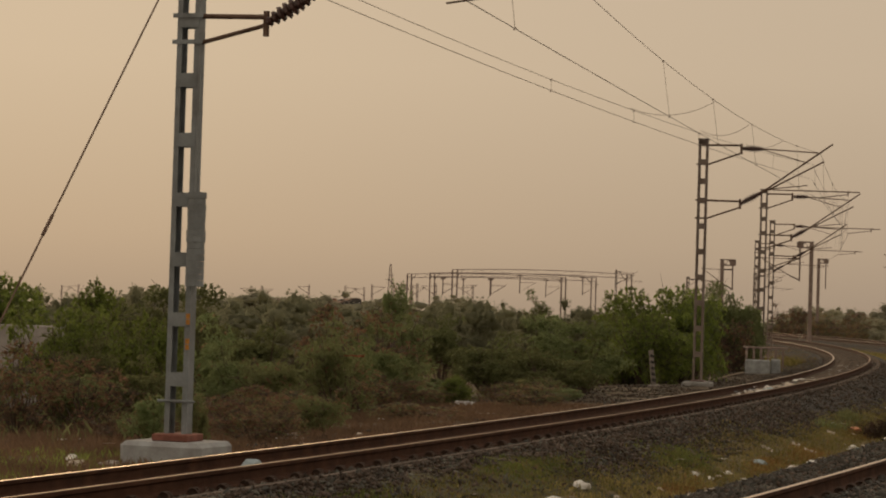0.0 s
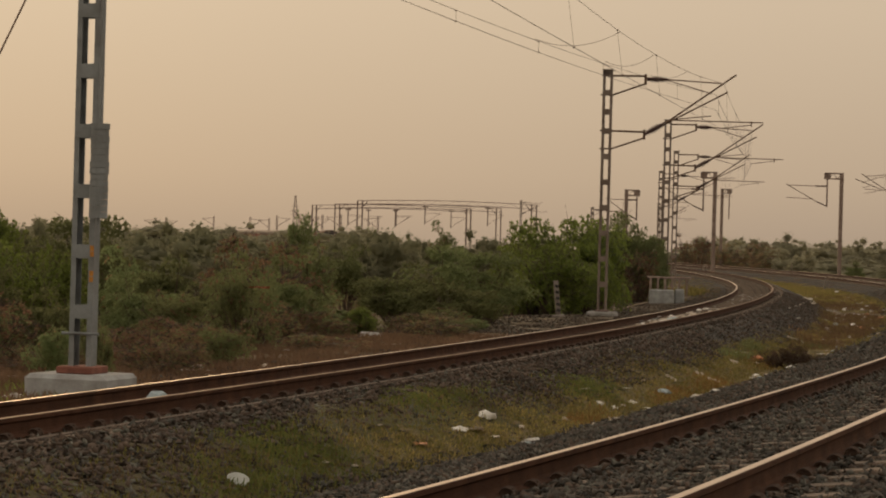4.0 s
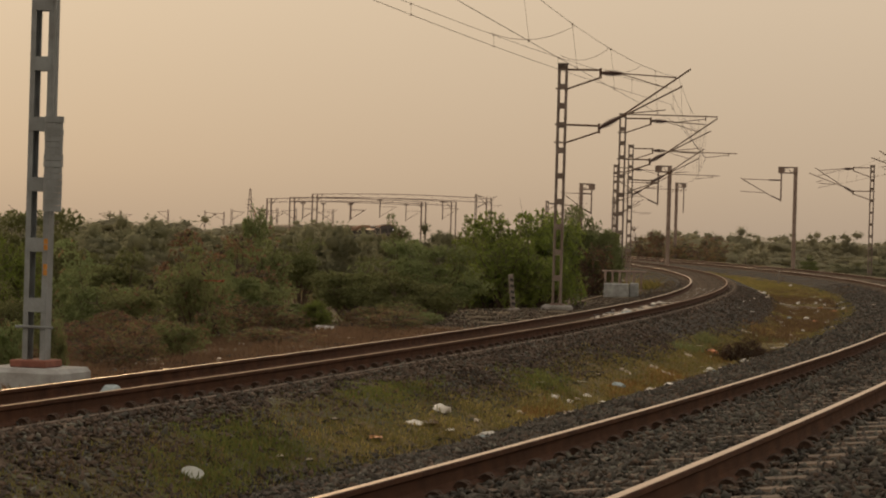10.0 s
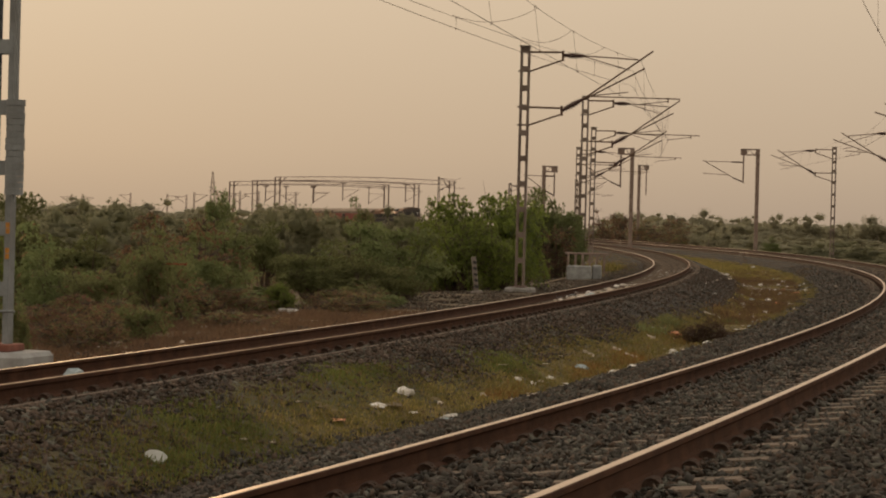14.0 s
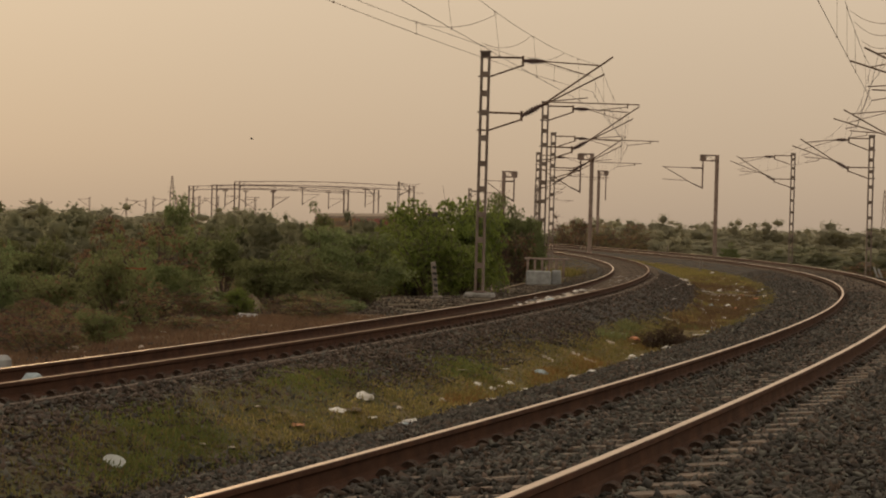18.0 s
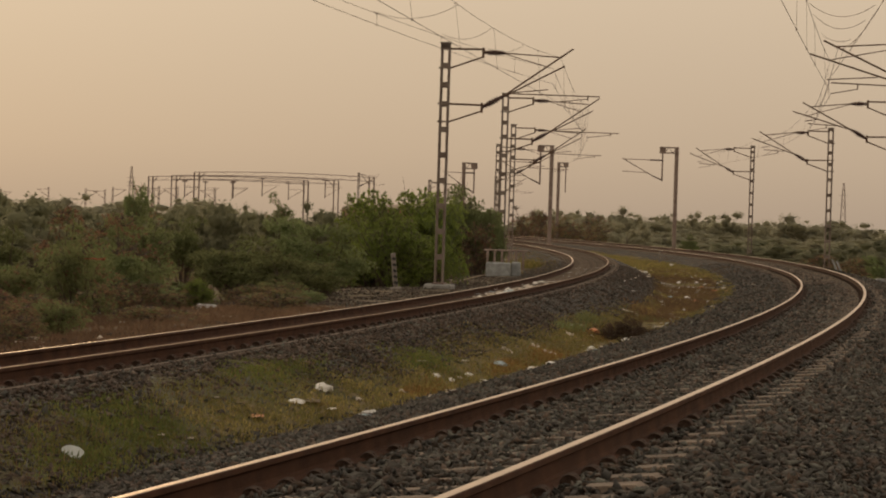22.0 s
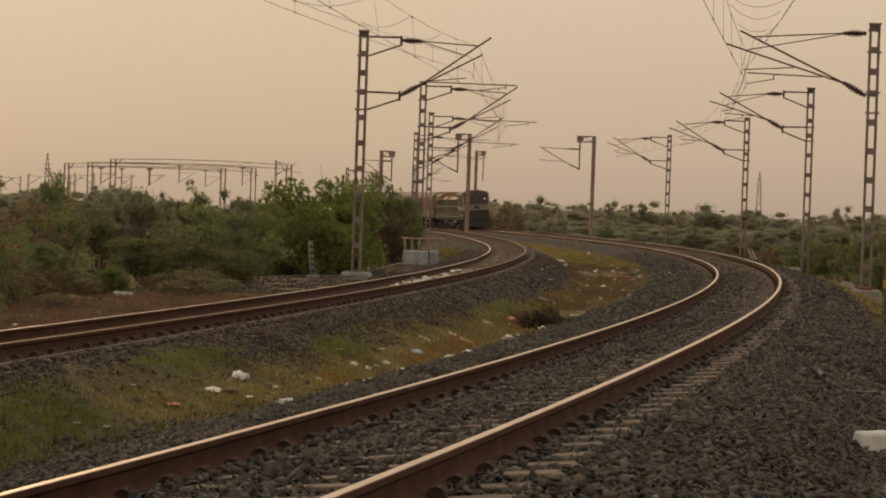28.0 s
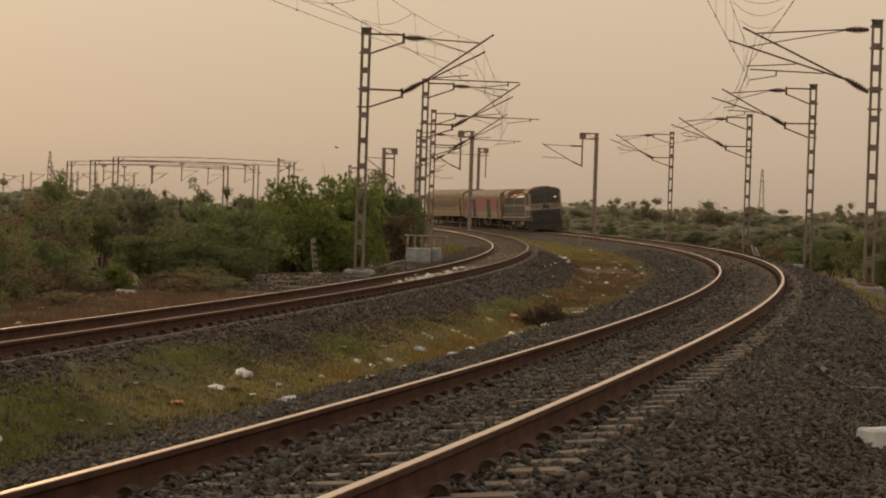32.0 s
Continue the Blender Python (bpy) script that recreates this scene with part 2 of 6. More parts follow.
# ================= the two tracks: plan and levels =================
class Line:
    """A curve of one radius in plan: its inner rail, with a gently dipping level and a raised outer rail."""

    def __init__(self, x0, heading, k, z0, g, q, cant):
        self.x0, self.a, self.k, self.z0, self.g, self.q, self.cant = x0, heading, k, z0, g, q, cant

    def at(self, s, off=0.0):
        """Place and heading of the inner rail's head at s, moved outwards (to the right) by off on the canted plane."""
        th = self.a - self.k * s
        x = self.x0 + (math.cos(th) - math.cos(self.a)) / self.k
        y = 8 + (math.sin(self.a) - math.sin(th)) / self.k
        sc = min(s, 300.0)
        z = EYE - self.z0 + self.g * sc / 100 + self.q * (sc / 100) ** 2
        return Vector((x + off * math.cos(th), y - off * math.sin(th), z + self.cant * off / 1.745)), th

    def seat(self, s, off=0.8725):
        """Pose on the track's middle: x to the right, y along the line, z square to the sleepers."""
        p, th = self.at(s, off)
        return Matrix.Translation(p) @ Matrix.Rotation(-th, 4, "Z") @ Matrix.Rotation(-math.atan(self.cant / 1.745), 4, "Y")

    def plan(self, x, y):
        """s and offset from the track's middle of places in the plan (numpy)."""
        cx, cy = self.x0 - math.cos(self.a) / self.k, 8 + math.sin(self.a) / self.k
        r = np.hypot(x - cx, y - cy)
        th = -np.arctan2(y - cy, x - cx)
        return (self.a - th) / self.k, r - 1 / self.k - 0.8725


NEAR = Line(-2.6589, 0.21398, 0.0014370, 1.3206, -0.3259, 0.1532, 0.167)
FAR = Line(-8.8353, 0.17140, 0.0012671, 1.5426, -0.1133, 0.1193, 0.145)


def level(line, s):
    sc = np.clip(s, -40, 300)
    return EYE - line.z0 + line.g * sc / 100 + line.q * (sc / 100) ** 2


def ground_z(x, y):
    """The lie of the land: two low beds, a shallow hollow between them, thorn scrub lower down on the far side."""
    x, y = np.asarray(x, float), np.asarray(y, float)
    s2, u2 = NEAR.plan(x, y)
    s1, u1 = FAR.plan(x, y)
    z2, z1 = level(NEAR, s2), level(FAR, s1)
    mid = 0.5 * (z1 + z2)
    w = np.clip((s2 - 14) / 40.0, 0, 1)
    right = z2 - 0.22 - 0.62 * w - 0.10 * np.clip((u2 - 1.5) / 4, 0, 1) - 0.55 * np.clip((u2 - 5.5) / 9, 0, 1) ** 0.8
    v = np.clip((-u1 - 2.0) / 9.0, 0, 1)
    left = z1 - 0.55 - 0.12 * v - 0.9 * np.clip((-u1 - 6) / 22, 0, 1)
    hollow = mid - 0.78 + 0.0 * x
    z = np.where(u2 > 0, right, np.where(u1 < 0, left, hollow))
    b2, b1 = np.clip(1 - np.abs(u2) / 3.0, 0, 1), np.clip(1 - np.abs(u1) / 3.0, 0, 1)
    z = z * (1 - b2) * (1 - b1) + (z2 - 0.5) * b2 * (1 - b1) + (z1 - 0.55) * b1
    far = np.clip((np.hypot(x, y) - 260) / 300, 0, 1)
    return z * (1 - far) + (EYE - 2.6) * far


def gz(x, y):
    return float(ground_z(x, y))


# ================= ground =================
def axis_steps(bands, end, grow=1.25):
    out = []
    for a, b, d in bands:
        out += list(np.arange(a, b, d))
    lo, hi, d0, d1 = out[0], out[-1], bands[0][2], bands[-1][2]
    while out[-1] < end:
        d1 *= grow
        out.append(out[-1] + d1)
    while out[0] > -end:
        d0 *= grow
        out.insert(0, out[0] - d0)
    return np.array(out)


gx, gy = axis_steps([(-60, -20, 2.0), (-20, 26, 0.6), (26, 60, 2.0)], 4500), axis_steps([(-12, 120, 0.8), (120, 320, 2.5), (320, 520, 8)], 4500)
GX, GY = np.meshgrid(gx, gy)
GZ = ground_z(GX, GY)
rough_amp = np.clip(1 - np.hypot(GX, GY) / 400, 0, 1) * np.where((FAR.plan(GX, GY)[1] > -3) & (NEAR.plan(GX, GY)[1] < 6), 0.25, 1.0)
GZ = GZ + rough_amp * 0.05 * (np.sin(GX * 1.7 + 0.9 * np.sin(GY * 0.8)) * np.sin(GY * 1.1 + GX * 0.35)) + rough_amp * 0.025 * np.sin(GX * 4.3 + GY * 2.1) * np.sin(GY * 3.7 - GX)
nx, ny = len(gx), len(gy)
idx = np.arange(nx * ny).reshape(ny, nx)
gf = np.stack([idx[:-1, :-1], idx[:-1, 1:], idx[1:, 1:], idx[1:, :-1]], -1).reshape(-1, 4)
ground = part("ground", raw("ground", np.c_[GX.ravel(), GY.ravel(), GZ.ravel()], gf, M_EARTH, True), None)
tagged(ground, "dry brown earth with sparse grass beside the railway", "ground", kind="structure")


# ================= ballast beds, rails, sleepers =================
def sweep(name, line, profile, s_list, mat, close=True, off=0.8725):
    """A profile (right, up) swept along a track; up is from the rail tops' plane."""
    verts, faces, n = [], [], len(profile)
    for s in s_list:
        m = line.seat(s, off)
        verts += [m @ Vector((u, 0, w)) for u, w in profile]
    for i in range(len(s_list) - 1):
        for j in range(n if close else n - 1):
            a, b = i * n + j, i * n + (j + 1) % n
            faces.append((a, b, b + n, a + n))
    if close:
        faces += [tuple(range(n))[::-1], tuple(range((len(s_list) - 1) * n, len(s_list) * n))]
    return raw(name, verts, faces, mat)


S_FINE = list(np.arange(-30, 60, 0.5)) + list(np.arange(60, 320, 2.0)) + list(np.arange(320, 760, 5.0))
S_MID = list(np.arange(-30, 160, 1.0)) + list(np.arange(160, 320, 3.0)) + list(np.arange(320, 760, 6.0))
RAIL_BODY = [(-0.075, -0.172), (0.075, -0.172), (0.075, -0.160), (0.018, -0.140), (0.009, -0.120), (0.009, -0.052), (0.036, -0.036), (0.036, -0.010), (0.031, -0.004),
             (-0.031, -0.004), (-0.036, -0.010), (-0.036, -0.036), (-0.009, -0.052), (-0.009, -0.120), (-0.018, -0.140), (-0.075, -0.160)]
RAIL_TOP = [(-0.032, -0.0035), (0.032, -0.0035), (0.027, 0.0), (-0.027, 0.0)]


def track(line, name, label):
    t = thing(name, label, "railway track", kind="structure")
    for off in (0.0, 1.745):
        r = part("rail", sweep("rail", line, RAIL_BODY, S_FINE, M_RAIL, off=off), None, t, "rust-brown rail with a polished head")
        part("running_surface", sweep("running_surface", line, RAIL_TOP, S_FINE, M_RAILDULL if line is FAR and off else M_RAILTOP, off=off), None, r, "dull brown steel top" if line is FAR and off else "shiny worn steel top")
    return t


track_near = track(NEAR, "track_near", "curved broad-gauge track with rusty rails on concrete sleepers")
track_far = track(FAR, "track_far", "curved broad-gauge track with rusty rails and scattered litter")


BED_NEAR = [(-4.9, -0.90), (-3.9, -0.50), (-2.3, -0.25), (-1.5, -0.225), (1.5, -0.225), (2.0, -0.30), (3.3, -0.82), (4.4, -1.5)]
BED_FAR = [(-5.8, -0.46), (-3.0, -0.36), (-1.9, -0.25), (-1.5, -0.225), (1.42, -0.235), (1.75, -0.30), (3.6, -1.2)]


def bed(line, prof, name):
    prof = prof + [(prof[-1][0], -1.4), (prof[0][0], -1.4)]
    return tagged(part(name, sweep(name, line, prof, S_MID, M_BALLAST), None), "bed of grey crushed-stone ballast under the track", "ballast", kind="structure")


bed(NEAR, BED_NEAR, "ballast_bed_near")
bed(FAR, BED_FAR, "ballast_bed_far")


def sleeper_mesh():
    """A mono-block concrete sleeper with sloping sides, raised seats and a lower waist."""
    verts, faces = [], []
    for x, top, half in ((-1.37, -0.205, 0.10), (-1.33, -0.178, 0.105), (-0.62, -0.178, 0.105), (-0.4, -0.204, 0.095), (0.4, -0.204, 0.095), (0.62, -0.178, 0.105), (1.33, -0.178, 0.105), (1.37, -0.205, 0.10)):
        verts += [(x, -half - 0.03, -0.40), (x, -half, top), (x, half, top), (x, half + 0.03, -0.40)]
    for i in range(7):
        for j in range(4):
            a, b = i * 4 + j, i * 4 + (j + 1) % 4
            faces.append((a, a + 4, b + 4, b))
    faces += [(0, 1, 2, 3), (31, 30, 29, 28)]
    return raw("sleeper", verts, faces, M_SLEEPER)


def clip_mesh():
    """A spring clip: a looped bar on its shoulder."""
    bm = B()
    for y in (-0.032, 0.032):
        arch = [(0.04 - 0.044 * math.cos(math.pi * k / 6), y, 0.047 * math.sin(math.pi * k / 6)) for k in range(7)]
        pipe(bm, arch, 0.014, 4)
    me = bpy.data.meshes.new("clip")
    box(bm, 0.01, -0.03, -0.02, 0.085, 0.03, 0.032)
    bm.to_mesh(me)
    bm.free()
    me.materials.append(M_CLIP)
    return me


SLEEPER, CLIP = sleeper_mesh(), clip_mesh()
PITCH = 0.625


def lay_sleepers(line, owner, s0, count, clip_to, seats):
    for i in range(count):
        s = s0 + i * PITCH
        ob = part("sleeper", SLEEPER, None, owner, at=line.seat(s) @ Matrix.Rotation(random.uniform(-0.012, 0.012), 4, "Z") @ Matrix.Translation((random.uniform(-0.02, 0.02), 0, random.uniform(-0.006, 0.006))))
        if i < clip_to:
            for u, turn in seats:
                part("rail_clip", CLIP, None, ob, at=pose(u, 0, -0.168, 0, 0, turn))
    verts, faces, n = [], [], 0
    for i in list(range(-int((s0 + 30) / PITCH), 0)) + list(range(count, count + 700)):
        m = line.seat(s0 + i * PITCH)
        verts += [m @ v.co for v in SLEEPER.vertices]
        faces += [tuple(n + k for k in q.vertices) for q in SLEEPER.polygons]
        n += len(SLEEPER.vertices)
    part("distant_sleepers", raw("distant_sleepers", verts, faces, M_SLEEPER), None, owner, "far concrete sleepers", kind="stuff")


# ================= loose ballast =================
def stones(name, places, size, label, mat):
    """Angular crushed stones as one heap."""
    r = np.random.default_rng(len(places))
    n = len(places)
    octa = np.array([(1, 0, 0), (-1, 0, 0), (0, 1, 0), (0, -1, 0), (0, 0, 1), (0, 0, -1)], float)
    v = octa[None] * r.uniform(0.75, 1.3, (n, 6, 1)) + r.normal(0, 0.26, (n, 6, 3))
    q = r.normal(size=(n, 4)) * (1, 0.3, 0.3, 1)
    q /= np.linalg.norm(q, axis=1)[:, None]
    w, x, y, z = q.T
    rot = np.stack([1 - 2 * (y * y + z * z), 2 * (x * y - z * w), 2 * (x * z + y * w), 2 * (x * y + z * w), 1 - 2 * (x * x + z * z), 2 * (y * z - x * w), 2 * (x * z - y * w), 2 * (y * z + x * w), 1 - 2 * (x * x + y * y)], 1).reshape(n, 3, 3)
    v = np.einsum("nij,nkj->nki", rot, v * (size * r.uniform(0.6, 1.4, (n, 1, 3)) * (1.2, 0.85, 0.42) * r.uniform(0.6, 1.35, (n, 1, 1))) * 0.6) + places[:, None]
    f = np.array([(0, 2, 4), (2, 1, 4), (1, 3, 4), (3, 0, 4), (2, 0, 5), (1, 2, 5), (3, 1, 5), (0, 3, 5)])
    f = (f[None] + (np.arange(n) * 6)[:, None, None]).reshape(-1, 3)
    me = bpy.data.meshes.new(name)
    me.vertices.add(n * 6)
    me.vertices.foreach_set("co", v.reshape(-1))
    me.loops.add(f.size)
    me.loops.foreach_set("vertex_index", f.reshape(-1))
    me.polygons.add(len(f))
    me.polygons.foreach_set("loop_start", np.arange(0, f.size, 3))
    me.polygons.foreach_set("loop_total", np.full(len(f), 3))
    for m in (mat, M_STONE_RUST, M_STONE_PALE):
        me.materials.append(m)
    kind = r.random(n)
    me.polygons.foreach_set("material_index", np.repeat(np.where(kind < 0.3, 1, np.where(kind < 0.5, 2, 0)), 8).astype(np.int32))
    me.update(calc_edges=True)
    return tagged(part(name, me, None), label, "gravel", kind="stuff")


def bed_height(line, prof, u):
    """Height of a bed's top over the level of the inner rail, at offset u of the plan; the bed lies square to the canted track."""
    tilt = math.atan(line.cant / 1.745)
    us = [a * math.cos(tilt) - b * math.sin(tilt) for a, b in prof]
    zs = [a * math.sin(tilt) + b * math.cos(tilt) for a, b in prof]
    return line.cant * 0.5 + np.interp(u, us, zs)


def surface(x, y):
    """Ground or ballast, whichever lies higher."""
    z = ground_z(x, y)
    for line, prof in ((NEAR, BED_NEAR), (FAR, BED_FAR)):
        s, u = line.plan(x, y)
        h = level(line, s) + bed_height(line, prof, u)
        z = np.where((u > prof[0][0]) & (u < prof[-1][0]), np.maximum(z, h), z)
    return z


# upper edge of the grass on the slope of the far bed: along the track, and out from its middle
EDGE_S, EDGE_U = (6, 14, 17, 20, 22, 25, 28, 31, 34, 38, 46, 62), (1.55, 1.7, 1.3, 1.15, 1.9, 2.4, 2.5, 2.3, 2.1, 2.5, 2.6, 2.9)


def scatter(line, prof, s0, s1, u0, u1, per_m2, seed, keep_off=True):
    r = np.random.default_rng(seed)
    n = int((s1 - s0) * (u1 - u0) * per_m2)
    s, u = r.uniform(s0, s1, n), r.uniform(u0, u1, n)
    if keep_off:
        ph = np.abs(((s + 30.3) / PITCH) % 1.0)
        on_sleeper = (np.minimum(ph, 1 - ph) * PITCH < 0.12) & (np.abs(u) < 1.36)
        on_rail = (np.abs(np.abs(u) - 0.8725) < 0.10)
        share = np.where(np.abs(u) < 0.75, np.where(u < -0.12, 0.9, 0.2), np.where(u > 0, 0.22 if line is NEAR else 0.97, 0.85))
        ok = ~on_rail & (~on_sleeper | (r.random(n) < share))
        s, u = s[ok], u[ok]
    if line is FAR:
        ok = u < np.interp(s, EDGE_S, EDGE_U) + r.normal(0.4, 0.3, len(u))
        s, u = s[ok], u[ok]
    th = line.a - line.k * s
    x = line.x0 + (np.cos(th) - math.cos(line.a)) / line.k + (0.8725 + u) * np.cos(th)
    y = 8 + (math.sin(line.a) - np.sin(th)) / line.k - (0.8725 + u) * np.sin(th)
    z = surface(x, y) + r.uniform(-0.012, 0.022, len(u)) + 0.012 * (1 + np.sin(s * 1.9 + u * 2.3)) * (np.abs(u) > 1.5) + 0.026 * ((u > -0.72) & (u < -0.1)) + 0.006 * ((u > -0.1) & (u < 0.3)) + (0.02 if line is NEAR else 0.036) * ((np.abs(u) > 0.97) & (np.abs(u) < 1.42)) + (0.03 if line is NEAR else 0.0) * ((u > 0.94) & (u < 1.12) | (u > -0.78) & (u < -0.62))
    return np.c_[x, y, z]


lay_sleepers(NEAR, track_near, -30.3 + PITCH * 48, 300, 190, ((-0.8725 + 0.06, 0), (0.8725 - 0.06, 180), (0.8725 + 0.06, 0), (-0.8725 - 0.06, 180)))
lay_sleepers(FAR, track_far, -30.3 + PITCH * 60, 300, 150, ((0.8725 + 0.06, 0), (0.8725 - 0.06, 180)))
PN, PF = BED_NEAR, BED_FAR
DARK = "dark grey crushed ballast stones lying loose"
stones("loose_ballast", np.vstack([scatter(NEAR, PN, 4, 10, -2.4, 3.3, 560, 1), scatter(NEAR, PN, 10, 18, -3.9, 3.6, 520, 11)]), 0.047, DARK, M_STONE)
stones("loose_ballast", np.vstack([scatter(NEAR, PN, 18, 40, -3.9, 3.8, 205, 2)]), 0.058, DARK, M_STONE)
stones("loose_ballast", np.vstack([scatter(NEAR, PN, 40, 80, -3.9, 4.0, 50, 3), scatter(NEAR, PN, 80, 150, -4.0, 3.6, 12, 4)]), 0.08, DARK, M_STONE)
stones("loose_ballast", np.vstack([scatter(FAR, PF, 8, 45, 0.95, 2.7, 340, 5), scatter(FAR, PF, 8, 60, 0.97, 1.45, 260, 15), scatter(FAR, PF, 45, 110, 0.95, 3.2, 52, 6), scatter(FAR, PF, 8, 60, -5.0, -0.95, 40, 7), scatter(FAR, PF, 60, 135, -5.0, -0.95, 16, 8), scatter(FAR, PF, 48, 108, -9.0, -0.95, 34, 9)]), 0.052, "brownish crushed ballast stones lying loose", M_STONE_RUST)


# ================= overhead line masts =================
def heading_at(x, y):
    s, _ = NEAR.plan(x, y)
    return NEAR.a - NEAR.k * float(s)


def insulator(bm_parent, p, q, r=0.125, discs=8):
    """A ribbed porcelain insulator between two points."""
    p, q = Vector(p), Vector(q)
    stops = [(0.0, 0.4)]
    for i in range(discs):
        c = (i + 0.6) / (discs + 0.4)
        k = 0.55 + 0.45 * math.sin(math.pi * (i + 0.5) / discs)
        stops += [(c - 0.042, 0.55 * k), (c - 0.02, k), (c + 0.02, 0.9 * k), (c + 0.036, 0.55 * k)]
    stops.append((1.0, 0.4))
    bm = pipe(B(), [p.lerp(q, c) for c, _ in stops], [r * k for _, k in stops], 9)
    return part("insulator", bm, M_INSUL, bm_parent, "brown ribbed insulator")


def cantilever(mast, side, top, low, span, steel, reach=4.4, second=True, strut=0.62):
    """Bracket arms from a mast towards the track: stay, bracket tube, register arm and steady arm, held off by insulators."""
    c = part("cantilever", tube(B(), (side * 0.16, 0, top - 0.2), (side * span, 0, top - 0.2), 0.035), steel, mast, "tubular bracket arm")
    S = lambda x, z, y=0.0: (side * x, y, z)
    lz = low
    if span > 0.3:
        part("strut", tube(B(), S(0.16, top - 0.87), S(span, top - 0.46), 0.03), steel, c)
        part("link", tube(B(), S(span, top - 0.14), S(span, top - 0.5), 0.045), steel, c)
        part("bracket", tube(B(), S(0.16, lz), S(span, lz - 0.02), 0.035), steel, c)
        part("strut", tube(B(), S(0.16, lz - strut), S(span, lz - strut * 0.36), 0.03), steel, c)
        part("link", tube(B(), S(span, lz + 0.06), S(span, lz - 0.28), 0.045), steel, c)
    sp = max(span, 0.2)
    tip, dip = (reach, 0.12) if side > 0 else (reach + 0.06, 0.31)
    insulator(c, S(sp + 0.05, top - 0.3), S(sp + 0.75, top - 0.31))
    part("stay_tube", tube(B(), S(sp + 0.72, top - 0.31), S(reach - 0.5, top - 0.42) if side > 0 else S(reach - 0.3, top - 0.49), 0.022), steel, c)
    part("stay_rod", tube(B(), S(sp + 0.72, top - 0.33), S(reach - 0.8, top - 0.78) if side > 0 else S(reach - 0.13, top - 0.90), 0.016), steel, c)
    insulator(c, S(sp, lz - 0.1), S(sp + 0.72, lz + 0.3))
    part("bracket_tube", tube(B(), S(sp + 0.7, lz + 0.28), S(tip, top - dip), 0.03), steel, c)
    if second:
        part("bracket_tube", tube(B(), S(sp + 0.72, lz + 0.3, 0.25), S(reach - 0.3, top - 0.7, 0.25) if side > 0 else S(reach + 0.48, top - 0.70, 0.25), 0.027), steel, c)
    if side > 0:
        part("register_arm", tube(B(), S(sp + 0.95, lz + 0.4), S(reach + 0.95, lz + 0.36), 0.02), steel, c)
        part("steady_arm", tube(B(), S(reach - 0.55, lz + 0.14), S(reach + 0.55, lz + 0.28), 0.014), steel, c)
        part("drop_bracket", tube(B(), S(reach + 0.55, lz + 0.4), S(reach + 0.55, lz + 0.22), 0.02), steel, c)
        part("register_arm", tube(B(), S(sp + 1.05, lz + 0.45, 0.25), S(reach - 0.85, lz + 0.58, 0.25), 0.017), steel, c)
        return S(reach - 0.48, top - 0.42), S(reach - 0.5, lz + 0.12)
    part("register_arm", tube(B(), S(sp + 1.35, lz + 0.44), S(reach - 0.2, lz + 0.51), 0.02), steel, c)
    part("register_arm", tube(B(), S(sp + 2.2, lz + 0.72, 0.25), S(reach - 0.07, lz + 0.62, 0.25), 0.017), steel, c)
    part("drop_bracket", tube(B(), S(reach - 1.0, lz + 0.50), S(reach - 1.0, lz + 0.31), 0.02), steel, c)
    part("steady_arm", tube(B(), S(reach - 1.0, lz + 0.33), S(reach - 0.2, lz + 0.18), 0.014), steel, c)
    return S(reach - 0.3, top - 0.49), S(reach - 0.2, lz + 0.17)


def lattice(mast, x0, height, width=0.33, depth=0.19, steel=None, pitch_low=0.88, pitch_top=0.66, first=0.6):
    """Two channel legs with batten plates on both faces."""
    for sx in (-1, 1):
        bm = B()
        a, i, d, t = x0 + sx * width / 2, x0 + sx * (width / 2 - 0.075), depth / 2, 0.012
        ring = [(a, -d), (a, d), (i, d), (i, d - t), (a - sx * t, d - t), (a - sx * t, t - d), (i, t - d), (i, -d)]
        lo, hi = [bm.verts.new((u, v, 0)) for u, v in ring], [bm.verts.new((u, v, height)) for u, v in ring]
        for j in range(8):
            bm.faces.new((lo[j], lo[(j + 1) % 8], hi[(j + 1) % 8], hi[j]))
        bm.faces.new(lo[::-1]), bm.faces.new(hi)
        bmesh.ops.recalc_face_normals(bm, faces=bm.faces)
        part("leg", bm, steel, mast)
    z, zs = first, []
    while z < height - 0.1:
        zs.append(z)
        z += pitch_low if z < height - 2.6 else pitch_top
    zs.append(height - 0.08)
    for z in zs:
        for y in (-depth / 2 - 0.012, depth / 2):
            bm = B()
            box(bm, x0 - width / 2 + 0.01, y, z - 0.095, x0 + width / 2 - 0.01, y + 0.012, z + 0.095)
            part("batten_plate", bm, steel, mast)


def footing(x, y, th, z_top, wx, wy, label, cap=0.1):
    g = gz(x, y)
    ob = thing("mast_foundation", label, "foundation", Matrix.Translation((x, y, z_top)) @ Matrix.Rotation(-th, 4, "Z"))
    bm = B()
    h = max(0.35, z_top - g + 0.25)
    box(bm, -wx / 2, -wy / 2, -h, wx / 2, wy / 2, -cap, 0.06)
    for v in bm.verts:
        v.co += Vector((noise.noise(v.co * 3.1 + Vector((x, y, 0))) * 0.05, noise.noise(v.co * 2.7 + Vector((y, 0, x))) * 0.05, 0))
    part("block", bm, M_CONCRETE if y < 40 else M_GREYBLOCK, ob, "rough whitewashed concrete block" if y < 40 else "rough grey concrete block")
    bm = B()
    box(bm, -wx * 0.22, -wy * 0.26, -cap - 0.001, wx * 0.22, wy * 0.26, 0.0, 0.015)
    part("muff", bm, M_BRICKRED if cap > 0.06 else M_PLINTH, ob, "red oxide painted cap")
    return ob


